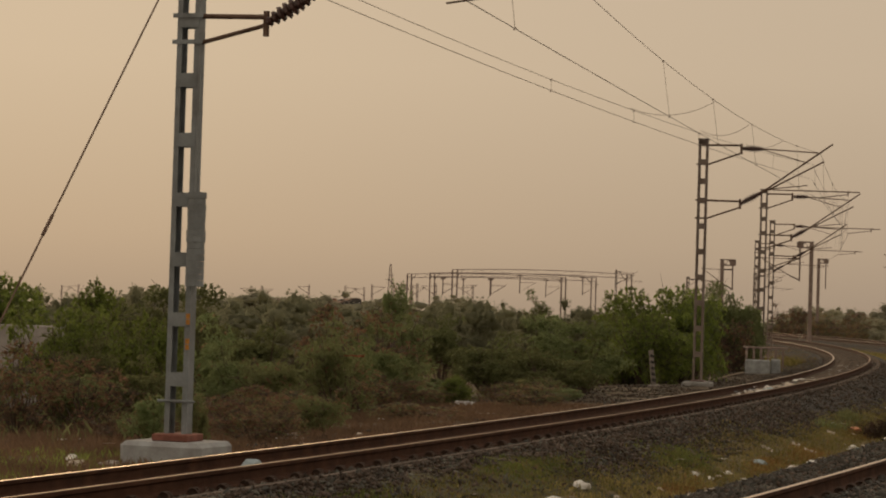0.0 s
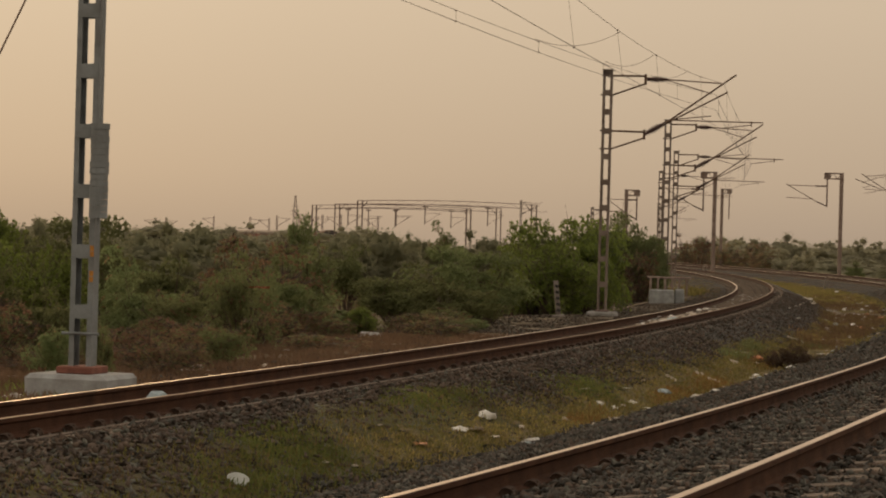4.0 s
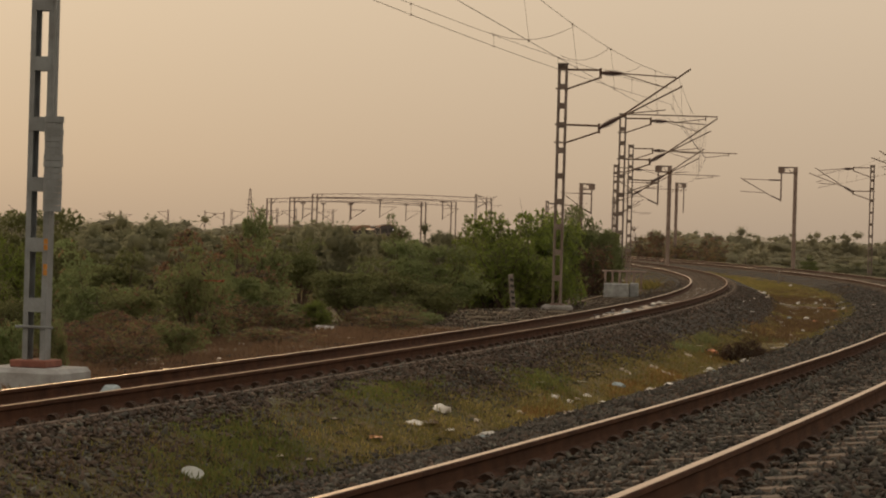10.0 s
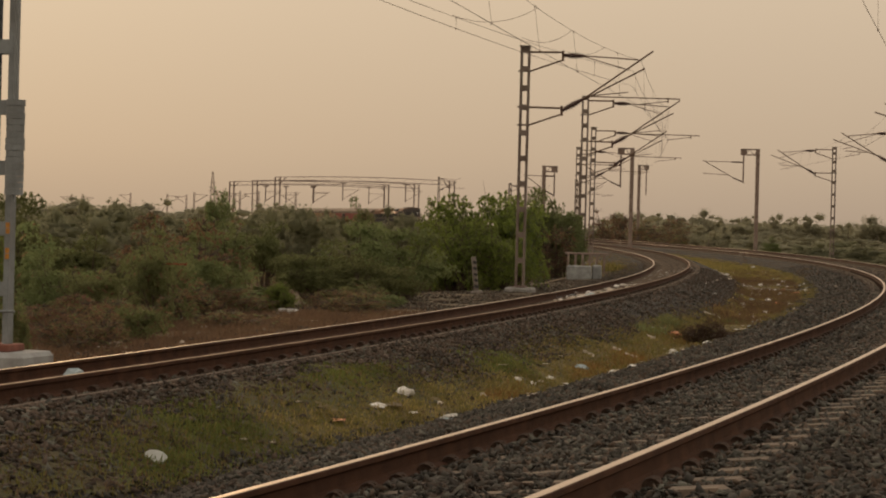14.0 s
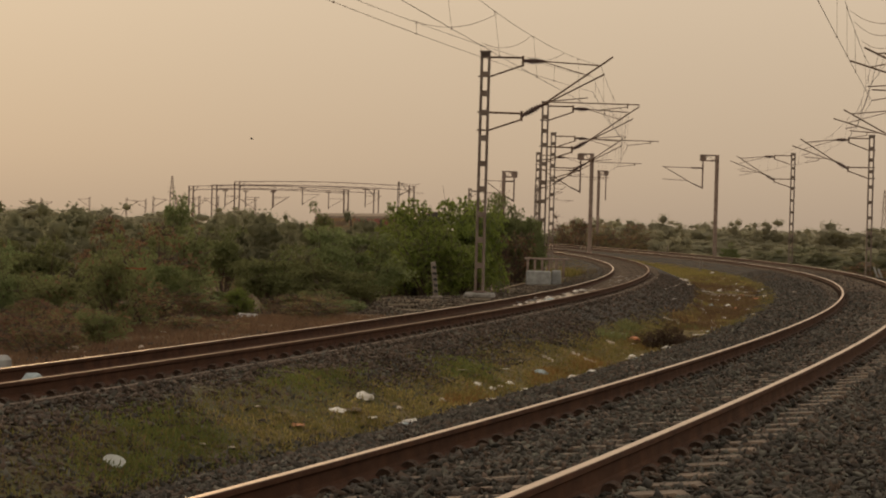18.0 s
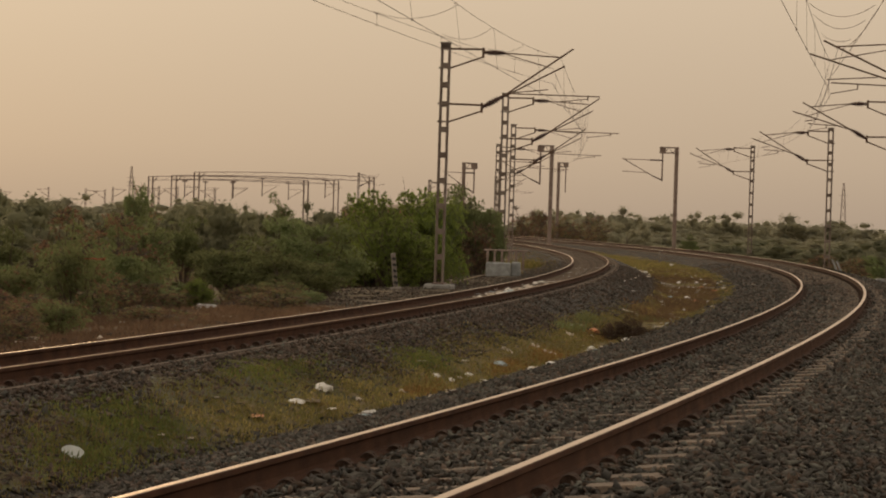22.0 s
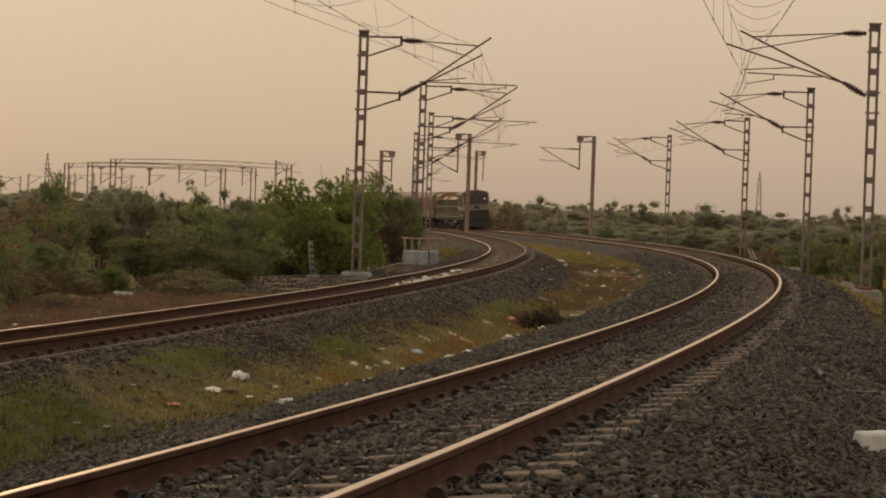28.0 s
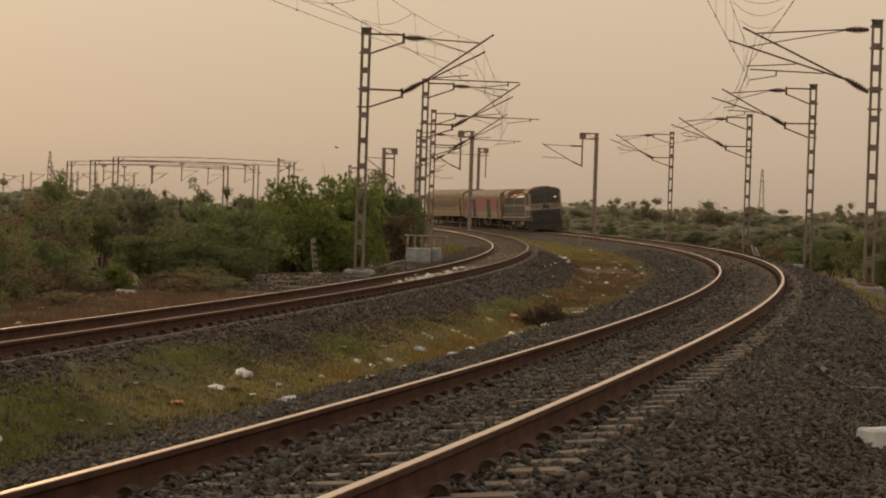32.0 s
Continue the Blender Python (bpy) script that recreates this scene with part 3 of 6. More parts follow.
def mast(x, y, side, z_base, z_top, span=1.3, low=-2.1, reach=4.4, block=(1.0, 1.0), steel=None, label="lattice steel overhead line mast with a bracket arm", arms=True, strut=0.62, battens=(0.6, 0.88, 0.66)):
    """An overhead line mast; z relative to the eye. Returns the world places of the catenary and the contact wire on it."""
    th = heading_at(x, y)
    if y > 80:
        z_base -= 0.28
        battens = (battens[0] + 0.28, battens[1], battens[2])
    base = EYE + z_base
    m = thing("catenary_mast", label, "overhead mast", Matrix.Translation((x, y, base)) @ Matrix.Rotation(-th, 4, "Z"), "overhead line masts")
    steel = steel or M_MAST
    h = z_top - z_base
    lattice(m, 0, h, steel=steel, first=battens[0], pitch_low=battens[1], pitch_top=battens[2])
    bm = B()
    box(bm, -0.19, -0.12, h - 0.02, 0.19, 0.12, h + 0.02)
    part("cap_plate", bm, steel, m)
    for zz in (h - 0.87, h + low, h + low - strut):
        bm = B()
        box(bm, -0.22, -0.125, zz - 0.03, 0.22, -0.108, zz + 0.03)
        part("clamp", bm, steel, m)
    if block:
        footing(x, y, th, base, *block, "low concrete mast foundation with a red cap", 0.1 if y < 40 or x > 12 else 0.05)
    if not arms:
        return m, None, None
    a, b = cantilever(m, side, h, h + low, span, M_RUSTY, reach, strut=strut)
    mw = Matrix.Translation((x, y, base)) @ Matrix.Rotation(-th, 4, "Z")
    return m, mw @ Vector(a), mw @ Vector(b)


LEFT = [mast(-8.1, 32.5, 1, -1.70, 6.6, 1.1, -2.62, 4.2, (1.17, 1.1), steel=M_STEEL, strut=0.36, battens=(0.735, 0.813, 0.813)), mast(-2.88, 84.5, 1, -1.63, 6.36), mast(-1.05, 114.9, 1, -1.55, 6.36), mast(-0.82, 148.6, 1, -1.5, 6.36), mast(-2.12, 184.2, 1, -1.45, 6.36, block=None)]
RIGHT = [mast(12.98, 74.58, -1, -1.64, 6.36, 0.2, -2.1, 4.0, (0.95, 0.8)), mast(16.27, 109.28, -1, -1.64, 6.36, 1.2, -1.75, 4.0), mast(17.37, 140.85, -1, -1.6, 6.36, 1.3, -1.85, 4.0), mast(17.0, 185.0, -1, -1.7, 6.85, 1.4, -1.95, 4.2, None)]


# ================= wires =================
def strand(name, pts, r, mat, parent, label=""):
    return part(name, pipe(B(), pts, r), mat, parent, label)


def sag(a, b, d, n=14):
    a, b = Vector(a), Vector(b)
    return [a.lerp(b, i / n) - Vector((0, 0, 4 * d * (i / n) * (1 - i / n))) for i in range(n + 1)]


def overhead(name, label, cat, con, dips=((0.45, 0.02),)):
    """Catenary and contact wires from mast to mast. dips: sag of both, span by span."""
    w = thing(name, label, "overhead wire")
    for i, (a, b, c, d) in enumerate(zip(cat[:-1], cat[1:], con[:-1], con[1:])):
        hang = dips[min(i, len(dips) - 1)]
        up, dn = sag(a, b, hang[0]), sag(c, d, hang[1])
        strand("catenary_wire", up, 0.0062, M_WIRE, w)
        strand("contact_wire", dn, 0.0068, M_WIRE, w)
        for k in (1, 5, 7, 9, 12):
            strand("dropper", [up[k], dn[k]], 0.004, M_WIRE, w)
            for p in (up[k], dn[k]):
                part("clip", tube(B(), p - Vector((0.012, 0.03, 0.02)), p + Vector((0.012, 0.03, 0.012)), 0.013, 6), M_RUSTY, w)
    return w


def point(x, y, z):
    """A place given relative to the eye's height."""
    return Vector((x, y, EYE + z))


def point_at(x, y, z):
    return Matrix.Translation(point(x, y, z))


CAT_L, CON_L = [m[1] for m in LEFT], [m[2] for m in LEFT]
CAT_L[0], CON_L[0] = point(-4.70, 32.50, 6.25), point(-4.49, 32.50, 4.33)
CAT_L[1], CON_L[1] = point(1.09, 84.50, 5.97), point(1.17, 84.50, 4.35)
CAT_L.insert(0, CAT_L[0] * 2 - CAT_L[1] + Vector((-1.2, 4, 0)))
CON_L.insert(0, CON_L[0] * 2 - CON_L[1] + Vector((-1.2, 4, 0)))
overhead("overhead_wire", "catenary and contact wires with droppers over the track", CAT_L, CON_L, ((0.7, 0.02), (0.75, 0.04), (0.45, 0.02)))
# the out-of-running pair that is anchored on the first mast
CAT_A = [point(-8.18, 32.50, 5.24), point(0.83, 84.50, 5.58), LEFT[2][1] + Vector((-0.3, 0, -0.25)), LEFT[3][1] + Vector((0.2, 0, -0.1))]
CON_A = [point(-8.17, 32.50, 5.01), point(0.83, 84.50, 5.06), LEFT[2][2] + Vector((-0.3, 0, 0.35)), LEFT[3][2] + Vector((0.2, 0, 0.1))]
overhead("overhead_wire", "second pair of wires anchored on a mast", CAT_A, CON_A, ((0.36, 0.25), (0.4, 0.05)))
CAT_R, CON_R = [m[1] for m in RIGHT], [m[2] for m in RIGHT]
CAT_R[0], CON_R[0] = point(9.09, 74.58, 5.41), point(9.16, 74.58, 4.41)
CAT_R.insert(0, point(3.49, 38.00, 6.20))
CON_R.insert(0, point(3.49, 38.00, 4.33))
overhead("overhead_wire", "catenary and contact wires with droppers over the track", CAT_R, CON_R, ((0.36, 0.03), (0.45, 0.02)))
# the pair that leaves towards the next length of wire
CAT_B = [point(6.00, 38.00, 5.00), point(9.31, 74.58, 5.76), RIGHT[1][1] + Vector((0.35, 0, 0.1))]
CON_B = [point(6.00, 38.00, 4.66), point(9.11, 74.58, 4.88), RIGHT[1][2] + Vector((0.3, 0, 0.4))]
overhead("overhead_wire", "second pair of wires over the near track", CAT_B, CON_B, ((0.52, 0.06), (0.4, 0.05)))


jumper = thing("jumper_wire", "slack looped jumper wires between the overhead wires", "overhead wire")
for a, c, d in [((-3.64, 56.61, 4.94), (-1.75, 58.98, 5.36), 0.24), ((-2.30, 64.6, 5.09), (-1.02, 65.57, 5.38), 0.22), ((-1.2, 70.5, 5.18), (-0.17, 73.14, 5.50), 0.15), ((6.81, 59.42, 5.42), (7.48, 55.19, 4.93), 0.27), ((7.67, 64.97, 5.42), (8.04, 61.85, 5.03), 0.12), ((6.45, 57.0, 5.44), (7.15, 51.3, 4.90), 0.27), ((5.6, 51.5, 5.6), (6.75, 46.8, 4.85), 0.3)]:
    strand("loop", sag(point(*a), point(*c), d), 0.006, M_WIRE, jumper)


# ================= shrubs =================
def shrub_mesh(seed, leaves, leaf, mats, clumps=40, tiers=0, twigs=60, other=0.14, flat=0.8, lumps=0):
    """A bush of unit width and height: forked limbs and fine twigs from the ground, and feathery leaf sprays in loose clumps over an uneven dome, or in flat tiers. lumps: how finely the dense inner foliage of a far crown is shaped (0: none)."""
    r = np.random.default_rng(seed)
    bm = B()
    ph = r.uniform(0, 6.28, 3)
    cen, rad = [], []
    for i in range(clumps):
        a, q = r.uniform(0, 2 * math.pi), math.sqrt(r.uniform(0.02, 1)) * 0.40
        lobe = 1 + 0.24 * math.sin(2 * a + ph[0]) + 0.16 * math.sin(3 * a + ph[1]) + 0.1 * math.sin(5 * a + ph[2])
        top = math.sqrt(max(0.0, 1 - (q / 0.5) ** 2)) * r.uniform(0.7, 1.1) * (0.75 + 0.25 * lobe)
        z = 0.92 * top * (r.uniform(0.02, 1.0) ** 0.55)
        if tiers:
            z = max(0.3, round(z * tiers) / tiers) * r.uniform(0.94, 1.05)
        cen.append((math.cos(a) * q * lobe, math.sin(a) * q * lobe, z))
        rad.append(r.uniform(0.05, 0.15) * (1.2 if tiers else 1.15 if lumps else 1.0))
    stems = [Vector((r.uniform(-0.012, 0.012), r.uniform(-0.012, 0.012), -0.12)) for _ in range(5)]
    for i, c in enumerate(cen[::2]):
        b, e = stems[i % 5], Vector(c)
        knee = b.lerp(e, 0.5) + Vector((r.uniform(-0.06, 0.06), r.uniform(-0.06, 0.06), 0.07))
        pipe(bm, [b, knee, e], [0.010, 0.007, 0.003], 3)
    for i in range(twigs):
        c = Vector(cen[(2 * i) % (clumps - clumps % 2)])
        d = Vector((r.normal(), r.normal(), r.uniform(0.1, 1.6))).normalized()
        m = c + d * r.uniform(0.05, 0.1)
        pipe(bm, [c, m, m + (d + Vector((r.normal(), r.normal(), r.normal())) * 0.4) * r.uniform(0.03, 0.1)], [0.0035, 0.0028, 0.0015], 3)
    cen, rad = np.array(cen), np.array(rad)
    n = leaves // 9
    k = r.choice(len(rad), n, p=rad ** 2 / (rad ** 2).sum())
    d = r.normal(size=(n, 3))
    d /= np.linalg.norm(d, axis=1)[:, None]
    start = cen[k] + d * (rad[k] * (r.uniform(0.5, 1.0, n) if lumps else r.uniform(0.05, 1.0, n) ** 0.45))[:, None] * (1.2, 1.2, flat * (0.7 if tiers else 1.0))
    way = d * 0.6 + r.normal(size=(n, 3)) * 0.6 + (0, 0, 0.25)
    way /= np.linalg.norm(way, axis=1)[:, None]
    step = np.tile(np.arange(9), n)
    pos = np.repeat(start, 9, 0) + np.repeat(way, 9, 0) * (step * leaf * 0.26)[:, None] + np.c_[0 * step, 0 * step, -0.015 * leaf * step ** 2]
    pos[:, 2] = np.abs(pos[:, 2])
    m = len(pos)
    e1 = np.repeat(way, 9, 0) * 0.5 + r.normal(size=(m, 3)) * 0.8
    e1 /= np.linalg.norm(e1, axis=1)[:, None]
    e2 = np.cross(e1, r.normal(size=(m, 3)))
    e2 /= np.linalg.norm(e2, axis=1)[:, None]
    L, W = leaf * r.uniform(0.6, 1.4, m)[:, None], leaf * r.uniform(0.3, 0.6, m)[:, None]
    v = np.stack([pos - e2 * W, pos + e2 * W, pos + e1 * L], 1).reshape(-1, 3)
    wide, high = np.percentile(np.hypot(pos[:, 0], pos[:, 1]), 93) * 2, np.percentile(pos[:, 2], 99.5)
    fit = Matrix.Diagonal((1 / wide, 1 / wide, 1 / high, 1))
    bmesh.ops.transform(bm, matrix=fit, verts=bm.verts)
    trunk = bpy.data.meshes.new("trunk")
    bm.to_mesh(trunk)
    bm.free()
    trunk.materials.append(M_BARK)
    verts, faces = (v / (wide, wide, high)).tolist(), np.arange(m * 3).reshape(-1, 3).tolist()
    if lumps:
        ball = bmesh.new()
        bmesh.ops.create_icosphere(ball, subdivisions=lumps, radius=1.0)
        ball.verts.index_update()
        unit, tris = [w.co.copy() for w in ball.verts], [[w.index for w in f.verts] for f in ball.faces]
        ball.free()
        for c, q in zip(cen, rad):
            base, c = len(verts), Vector(c)
            for w in unit:
                k = q * (0.52 + 0.40 * noise.noise(w * 2.1 + c * 31) + 0.35 * noise.noise(w * 5.3 + c * 17))
                verts.append(((c.x + w.x * k * 1.15) / wide, (c.y + w.y * k * 1.15) / wide, max(0.0, c.z + w.z * k * flat) / high))
            faces += [[base + i for i in f] for f in tris]
    me = bpy.data.meshes.new("crown")
    me.from_pydata(verts, [], faces)
    for mt in mats:
        me.materials.append(mt)
    me.polygons.foreach_set("material_index", np.r_[np.repeat(r.random(n) < other, 9), np.zeros(len(faces) - m, bool)].astype(np.int32))
    me.polygons.foreach_set("use_smooth", np.arange(len(faces)) >= m)
    me.update()
    return trunk, me


def shrub(name, label, meshes, x, y, scale, turn, dz=0.0):
    ob = thing(name, label, "shrub", Matrix.Translation((x, y, gz(x, y) + dz)) @ Matrix.Rotation(turn, 4, "Z") @ Matrix.Diagonal((*scale, 1)))
    part("trunk", meshes[0], None, ob)
    part("crown", meshes[1], None, ob)
    return ob


FINE = {
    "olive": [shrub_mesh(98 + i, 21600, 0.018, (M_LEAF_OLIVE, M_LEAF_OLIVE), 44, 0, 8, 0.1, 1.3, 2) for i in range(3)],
    "brush": [shrub_mesh(45 + i, 5400, 0.022, (M_LEAF_BRUSH, M_LEAF_BRUSH), 42, 0, 220) for i in range(2)],
    "thorn": [shrub_mesh(i, 13500, 0.025, (M_LEAF, M_LEAF_DRY), 46, 0, 90, 0.05) for i in range(4)],
    "green": [shrub_mesh(10 + i, 18900, 0.024, (M_LEAF_BRIGHT, M_LEAF_DARK), 60, 0, 60, 0.3) for i in range(3)],
    "dark": [shrub_mesh(20 + i, 16200, 0.024, (M_LEAF_DARK, M_LEAF), 46, 5, 60) for i in range(3)],
    "dry": [shrub_mesh(30 + i, 5400, 0.022, (M_LEAF_DRY, M_LEAF), 50, 0, 450, 0.3) for i in range(3)],
    "hazed": [shrub_mesh(40 + i, 14400, 0.017, (M_LEAF_HAZED, M_LEAF_HAZED), 50, 0, 2, 0.1, 1.0, 2) for i in range(3)],
}
KINDS = {
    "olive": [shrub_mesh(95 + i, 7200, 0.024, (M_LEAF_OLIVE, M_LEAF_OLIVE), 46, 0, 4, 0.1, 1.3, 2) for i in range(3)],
    "thorn": [shrub_mesh(50 + i, 3600, 0.050, (M_LEAF, M_LEAF_DRY), 30, 0, 40, 0.1) for i in range(3)],
    "green": [shrub_mesh(60 + i, 3600, 0.050, (M_LEAF_BRIGHT, M_LEAF), 30, 5, 20) for i in range(2)],
    "dark": [shrub_mesh(70 + i, 3600, 0.050, (M_LEAF_DARK, M_LEAF), 30, 0, 20) for i in range(2)],
    "dry": [shrub_mesh(80 + i, 1800, 0.040, (M_LEAF_DRY, M_LEAF), 32, 0, 110, 0.25) for i in range(2)],
    "hazed": [shrub_mesh(90 + i, 6300, 0.021, (M_LEAF_HAZED, M_LEAF_HAZED), 48, 0, 2, 0.1, 1.1, 2) for i in range(4)],
}
LABELS = {"brush": "heap of dark brown dead brush in the hollow", "olive": "low olive-green scrub bush coloured pale for haze", "thorn": "thorny olive-green scrub bush on dry ground", "green": "bright green feathery thorn tree beside the line", "dark": "dense dark green spreading thorn bush", "dry": "dry reddish-brown bush of bare twigs", "hazed": "grey-green far tree coloured pale for haze"}
NAMES = {"brush": "brush_pile", "olive": "olive_bush", "thorn": "thorn_bush", "green": "thorn_tree", "dark": "dark_bush", "dry": "dry_bush", "hazed": "distant_tree"}
rng = np.random.default_rng(5)


def put(kind, x, y, width, height, from_set=KINDS):
    return shrub(NAMES[kind], LABELS[kind], from_set[kind][int(rng.integers(len(from_set[kind])))], x, y, (width, width, height), float(rng.uniform(0, 6.28)))


# the scrub beside the far track: place, width, height
HERE = {
    "green": [(-21.9, 68.0, 2.8, 3.5), (-17.7, 62.0, 1.9, 3.2), (-17.0, 57.0, 2.4, 2.55), (-5.6, 90.0, 2.6, 3.15), (-4.2, 92.0, 3.4, 3.43), (-4.7, 86.0, 2.7, 2.46), (-3.3, 91.0, 2.4, 3.2), (-5.4, 87.0, 2.0, 2.0), (-3.6, 88.0, 2.2, 1.8), (-15.0, 56.0, 2.1, 2.3), (-8.1, 61.0, 1.0, 0.75)],
    "thorn": [(-13.22, 45.0, 1.42, 1.06), (-12.03, 47.0, 0.91, 1.04), (-9.7, 37.0, 0.7, 0.8), (-8.95, 37.0, 0.5, 0.85), (-14.4, 62.0, 2.4, 2.35), (-10.2, 56.0, 1.9, 2.1), (-11.4, 72.0, 2.5, 2.45), (-10.2, 49.0, 1.6, 1.27), (-9.6, 62.0, 1.7, 1.15), (-9.5, 52.0, 1.3, 1.59), (-24.0, 150.0, 2.2, 4.88), (-20.3, 200.0, 3.0, 4.88)],
    "dark": [(-20.6, 82.0, 3.6, 3.64), (-18.2, 76.0, 2.5, 2.89), (-12.0, 57.0, 2.3, 2.05), (-11.8, 52.0, 1.8, 1.65), (-10.2, 60.0, 1.7, 1.74), (-12.8, 92.0, 2.4, 2.58), (-8.2, 70.0, 2.8, 1.83), (-7.4, 73.0, 2.9, 2.36), (-6.1, 75.0, 2.5, 2.14), (-6.4, 68.0, 2.6, 1.35), (-3.01, 112.0, 2.6, 3.9), (-3.55, 114.0, 2.2, 3.9), (-2.03, 113.5, 2.0, 3.45), (-2.3, 115.0, 2.56, 3.1), (-1.67, 112.0, 1.73, 2.96), (-6.6, 95.0, 2.2, 2.68), (-12.3, 46.0, 1.5, 1.39), (-15.1, 52.0, 1.5, 1.81), (-22.7, 70.0, 1.8, 2.53)],
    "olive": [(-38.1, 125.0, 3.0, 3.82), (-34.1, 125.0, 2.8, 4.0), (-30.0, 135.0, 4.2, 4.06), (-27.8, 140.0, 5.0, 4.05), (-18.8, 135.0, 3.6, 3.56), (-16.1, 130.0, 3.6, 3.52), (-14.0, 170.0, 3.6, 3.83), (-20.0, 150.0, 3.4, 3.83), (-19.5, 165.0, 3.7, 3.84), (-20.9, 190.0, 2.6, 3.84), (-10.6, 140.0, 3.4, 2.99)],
    "dry": [(-2.2, 111.0, 2.3, 2.4), (-2.95, 111.0, 2.2, 2.0), (-14.02, 44.0, 1.6, 1.38), (-12.73, 46.0, 1.23, 1.18), (-10.32, 47.0, 1.82, 0.73), (-12.3, 66.0, 2.5, 2.65), (-11.5, 68.0, 2.5, 2.5), (-14.2, 45.0, 1.7, 1.71), (-12.7, 44.0, 1.8, 1.39), (-9.3, 43.0, 1.7, 0.85), (-9.7, 55.0, 1.9, 1.11), (-9.3, 58.0, 1.5, 0.8), (-9.3, 47.0, 1.7, 0.71), (-8.8, 60.0, 1.4, 0.66)],
}
# beyond the near track and the far bend
BEYOND = {
    "hazed": [(12.2, 262.0, 3.0, 3.31), (11.7, 300.0, 4.6, 3.58), (17.5, 300.0, 8.5, 2.5), (23.8, 290.0, 9.4, 2.6), (28.7, 270.0, 8.2, 2.6), (33.6, 260.0, 8.0, 2.7), (38.1, 250.0, 7.6, 2.7), (16.2, 300.0, 7.0, 2.6), (19.8, 480.0, 7.0, 7.55), (35.9, 520.0, 6.4, 7.36), (42.0, 500.0, 9.2, 7.39), (50.9, 460.0, 10.5, 6.82), (50.3, 520.0, 7.5, 6.0), (29.7, 520.0, 9.5, 5.13), (67.7, 520.0, 14.0, 6.3), (73.6, 480.0, 13.0, 5.66), (91.6, 560.0, 7.0, 8.47), (83.5, 480.0, 11.0, 6.19)],
    "olive": [(41.3, 240.0, 6.8, 2.8), (18.4, 215.0, 5.2, 1.7), (21.0, 200.0, 5.4, 1.9), (22.0, 180.0, 3.5, 1.9)],
    "dark": [(15.9, 235.0, 1.8, 2.21), (18.3, 122.0, 2.6, 2.02), (18.6, 112.0, 2.1, 2.47), (17.1, 108.0, 1.7, 1.68)],
    "dry": [(18.2, 150.0, 3.1, 1.4), (18.9, 140.0, 2.9, 1.43), (1.3, 325.0, 5.4, 4.81), (5.3, 320.0, 5.4, 4.28), (8.7, 316.0, 6.3, 4.32), (0.0, 330.0, 3.4, 4.21), (3.8, 302.0, 5.5, 2.9), (9.0, 302.0, 4.8, 3.1)],
    "thorn": [(17.3, 96.0, 1.8, 1.66), (18.2, 104.0, 2.5, 2.45)],
}
for plot in (HERE, BEYOND):
    for kind, rows in plot.items():
        for x, y, w, h in rows:
            put(kind, x, y, w, h, FINE)
# haze-paled trees before the far embankment, and the brush pile in the hollow
for i in range(30):
    y = rng.uniform(300, 425)
    put("hazed", y * rng.uniform(-0.27, -0.128), y, rng.uniform(6, 11), rng.uniform(4.2, 5.6))
PX0, PY0 = 2.16, 51.4
for dx, dy, w, h in ((-0.32, 0.0, 0.8, 0.40), (-0.05, 0.1, 0.7, 0.46), (0.16, 0.3, 1.0, 0.54), (0.42, -0.2, 0.75, 0.38)):
    put("brush", PX0 + dx, PY0 + dy, w, h, FINE)
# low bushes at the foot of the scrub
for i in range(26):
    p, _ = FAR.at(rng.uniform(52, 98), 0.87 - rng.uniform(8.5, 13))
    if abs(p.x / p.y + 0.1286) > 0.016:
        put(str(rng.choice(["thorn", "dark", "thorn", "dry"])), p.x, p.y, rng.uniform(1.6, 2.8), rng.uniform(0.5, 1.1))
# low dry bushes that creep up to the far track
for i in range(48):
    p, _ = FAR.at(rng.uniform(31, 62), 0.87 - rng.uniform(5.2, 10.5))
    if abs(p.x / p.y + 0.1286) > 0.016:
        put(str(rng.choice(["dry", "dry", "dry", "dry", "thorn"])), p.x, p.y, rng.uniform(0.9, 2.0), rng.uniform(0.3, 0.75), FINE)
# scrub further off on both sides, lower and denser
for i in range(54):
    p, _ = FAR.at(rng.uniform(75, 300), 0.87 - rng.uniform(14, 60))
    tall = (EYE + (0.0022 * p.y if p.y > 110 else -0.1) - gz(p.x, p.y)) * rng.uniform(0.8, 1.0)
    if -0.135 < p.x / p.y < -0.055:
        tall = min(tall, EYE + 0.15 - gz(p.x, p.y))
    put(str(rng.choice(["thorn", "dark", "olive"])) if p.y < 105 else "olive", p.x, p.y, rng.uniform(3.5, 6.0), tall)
for i in range(66):
    y = rng.uniform(170, 420)
    x = y * rng.uniform(0.055, 0.20)
    s2, u2 = NEAR.plan(x, y)
    if u2 > 7:
        put("hazed" if y > 240 else "olive", x, y, rng.uniform(6, 10), (EYE + 0.0012 * y - gz(x, y)) * rng.uniform(0.55, 1.0))
for i in range(40):
    q = rng.uniform(95, 150)
    p, _ = NEAR.at(q, 0.87 + rng.uniform(9, 60))
    put(str(rng.choice(["olive", "thorn", "olive", "dry"])), p.x, p.y, rng.uniform(3.0, 5.5), rng.uniform(0.7, 1.3))
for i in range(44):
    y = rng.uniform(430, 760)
    put("hazed", y * rng.uniform(0.0, 0.2), y, rng.uniform(9, 16), (EYE + 0.0085 * y - gz(0, y)) * rng.uniform(0.7, 1.0))
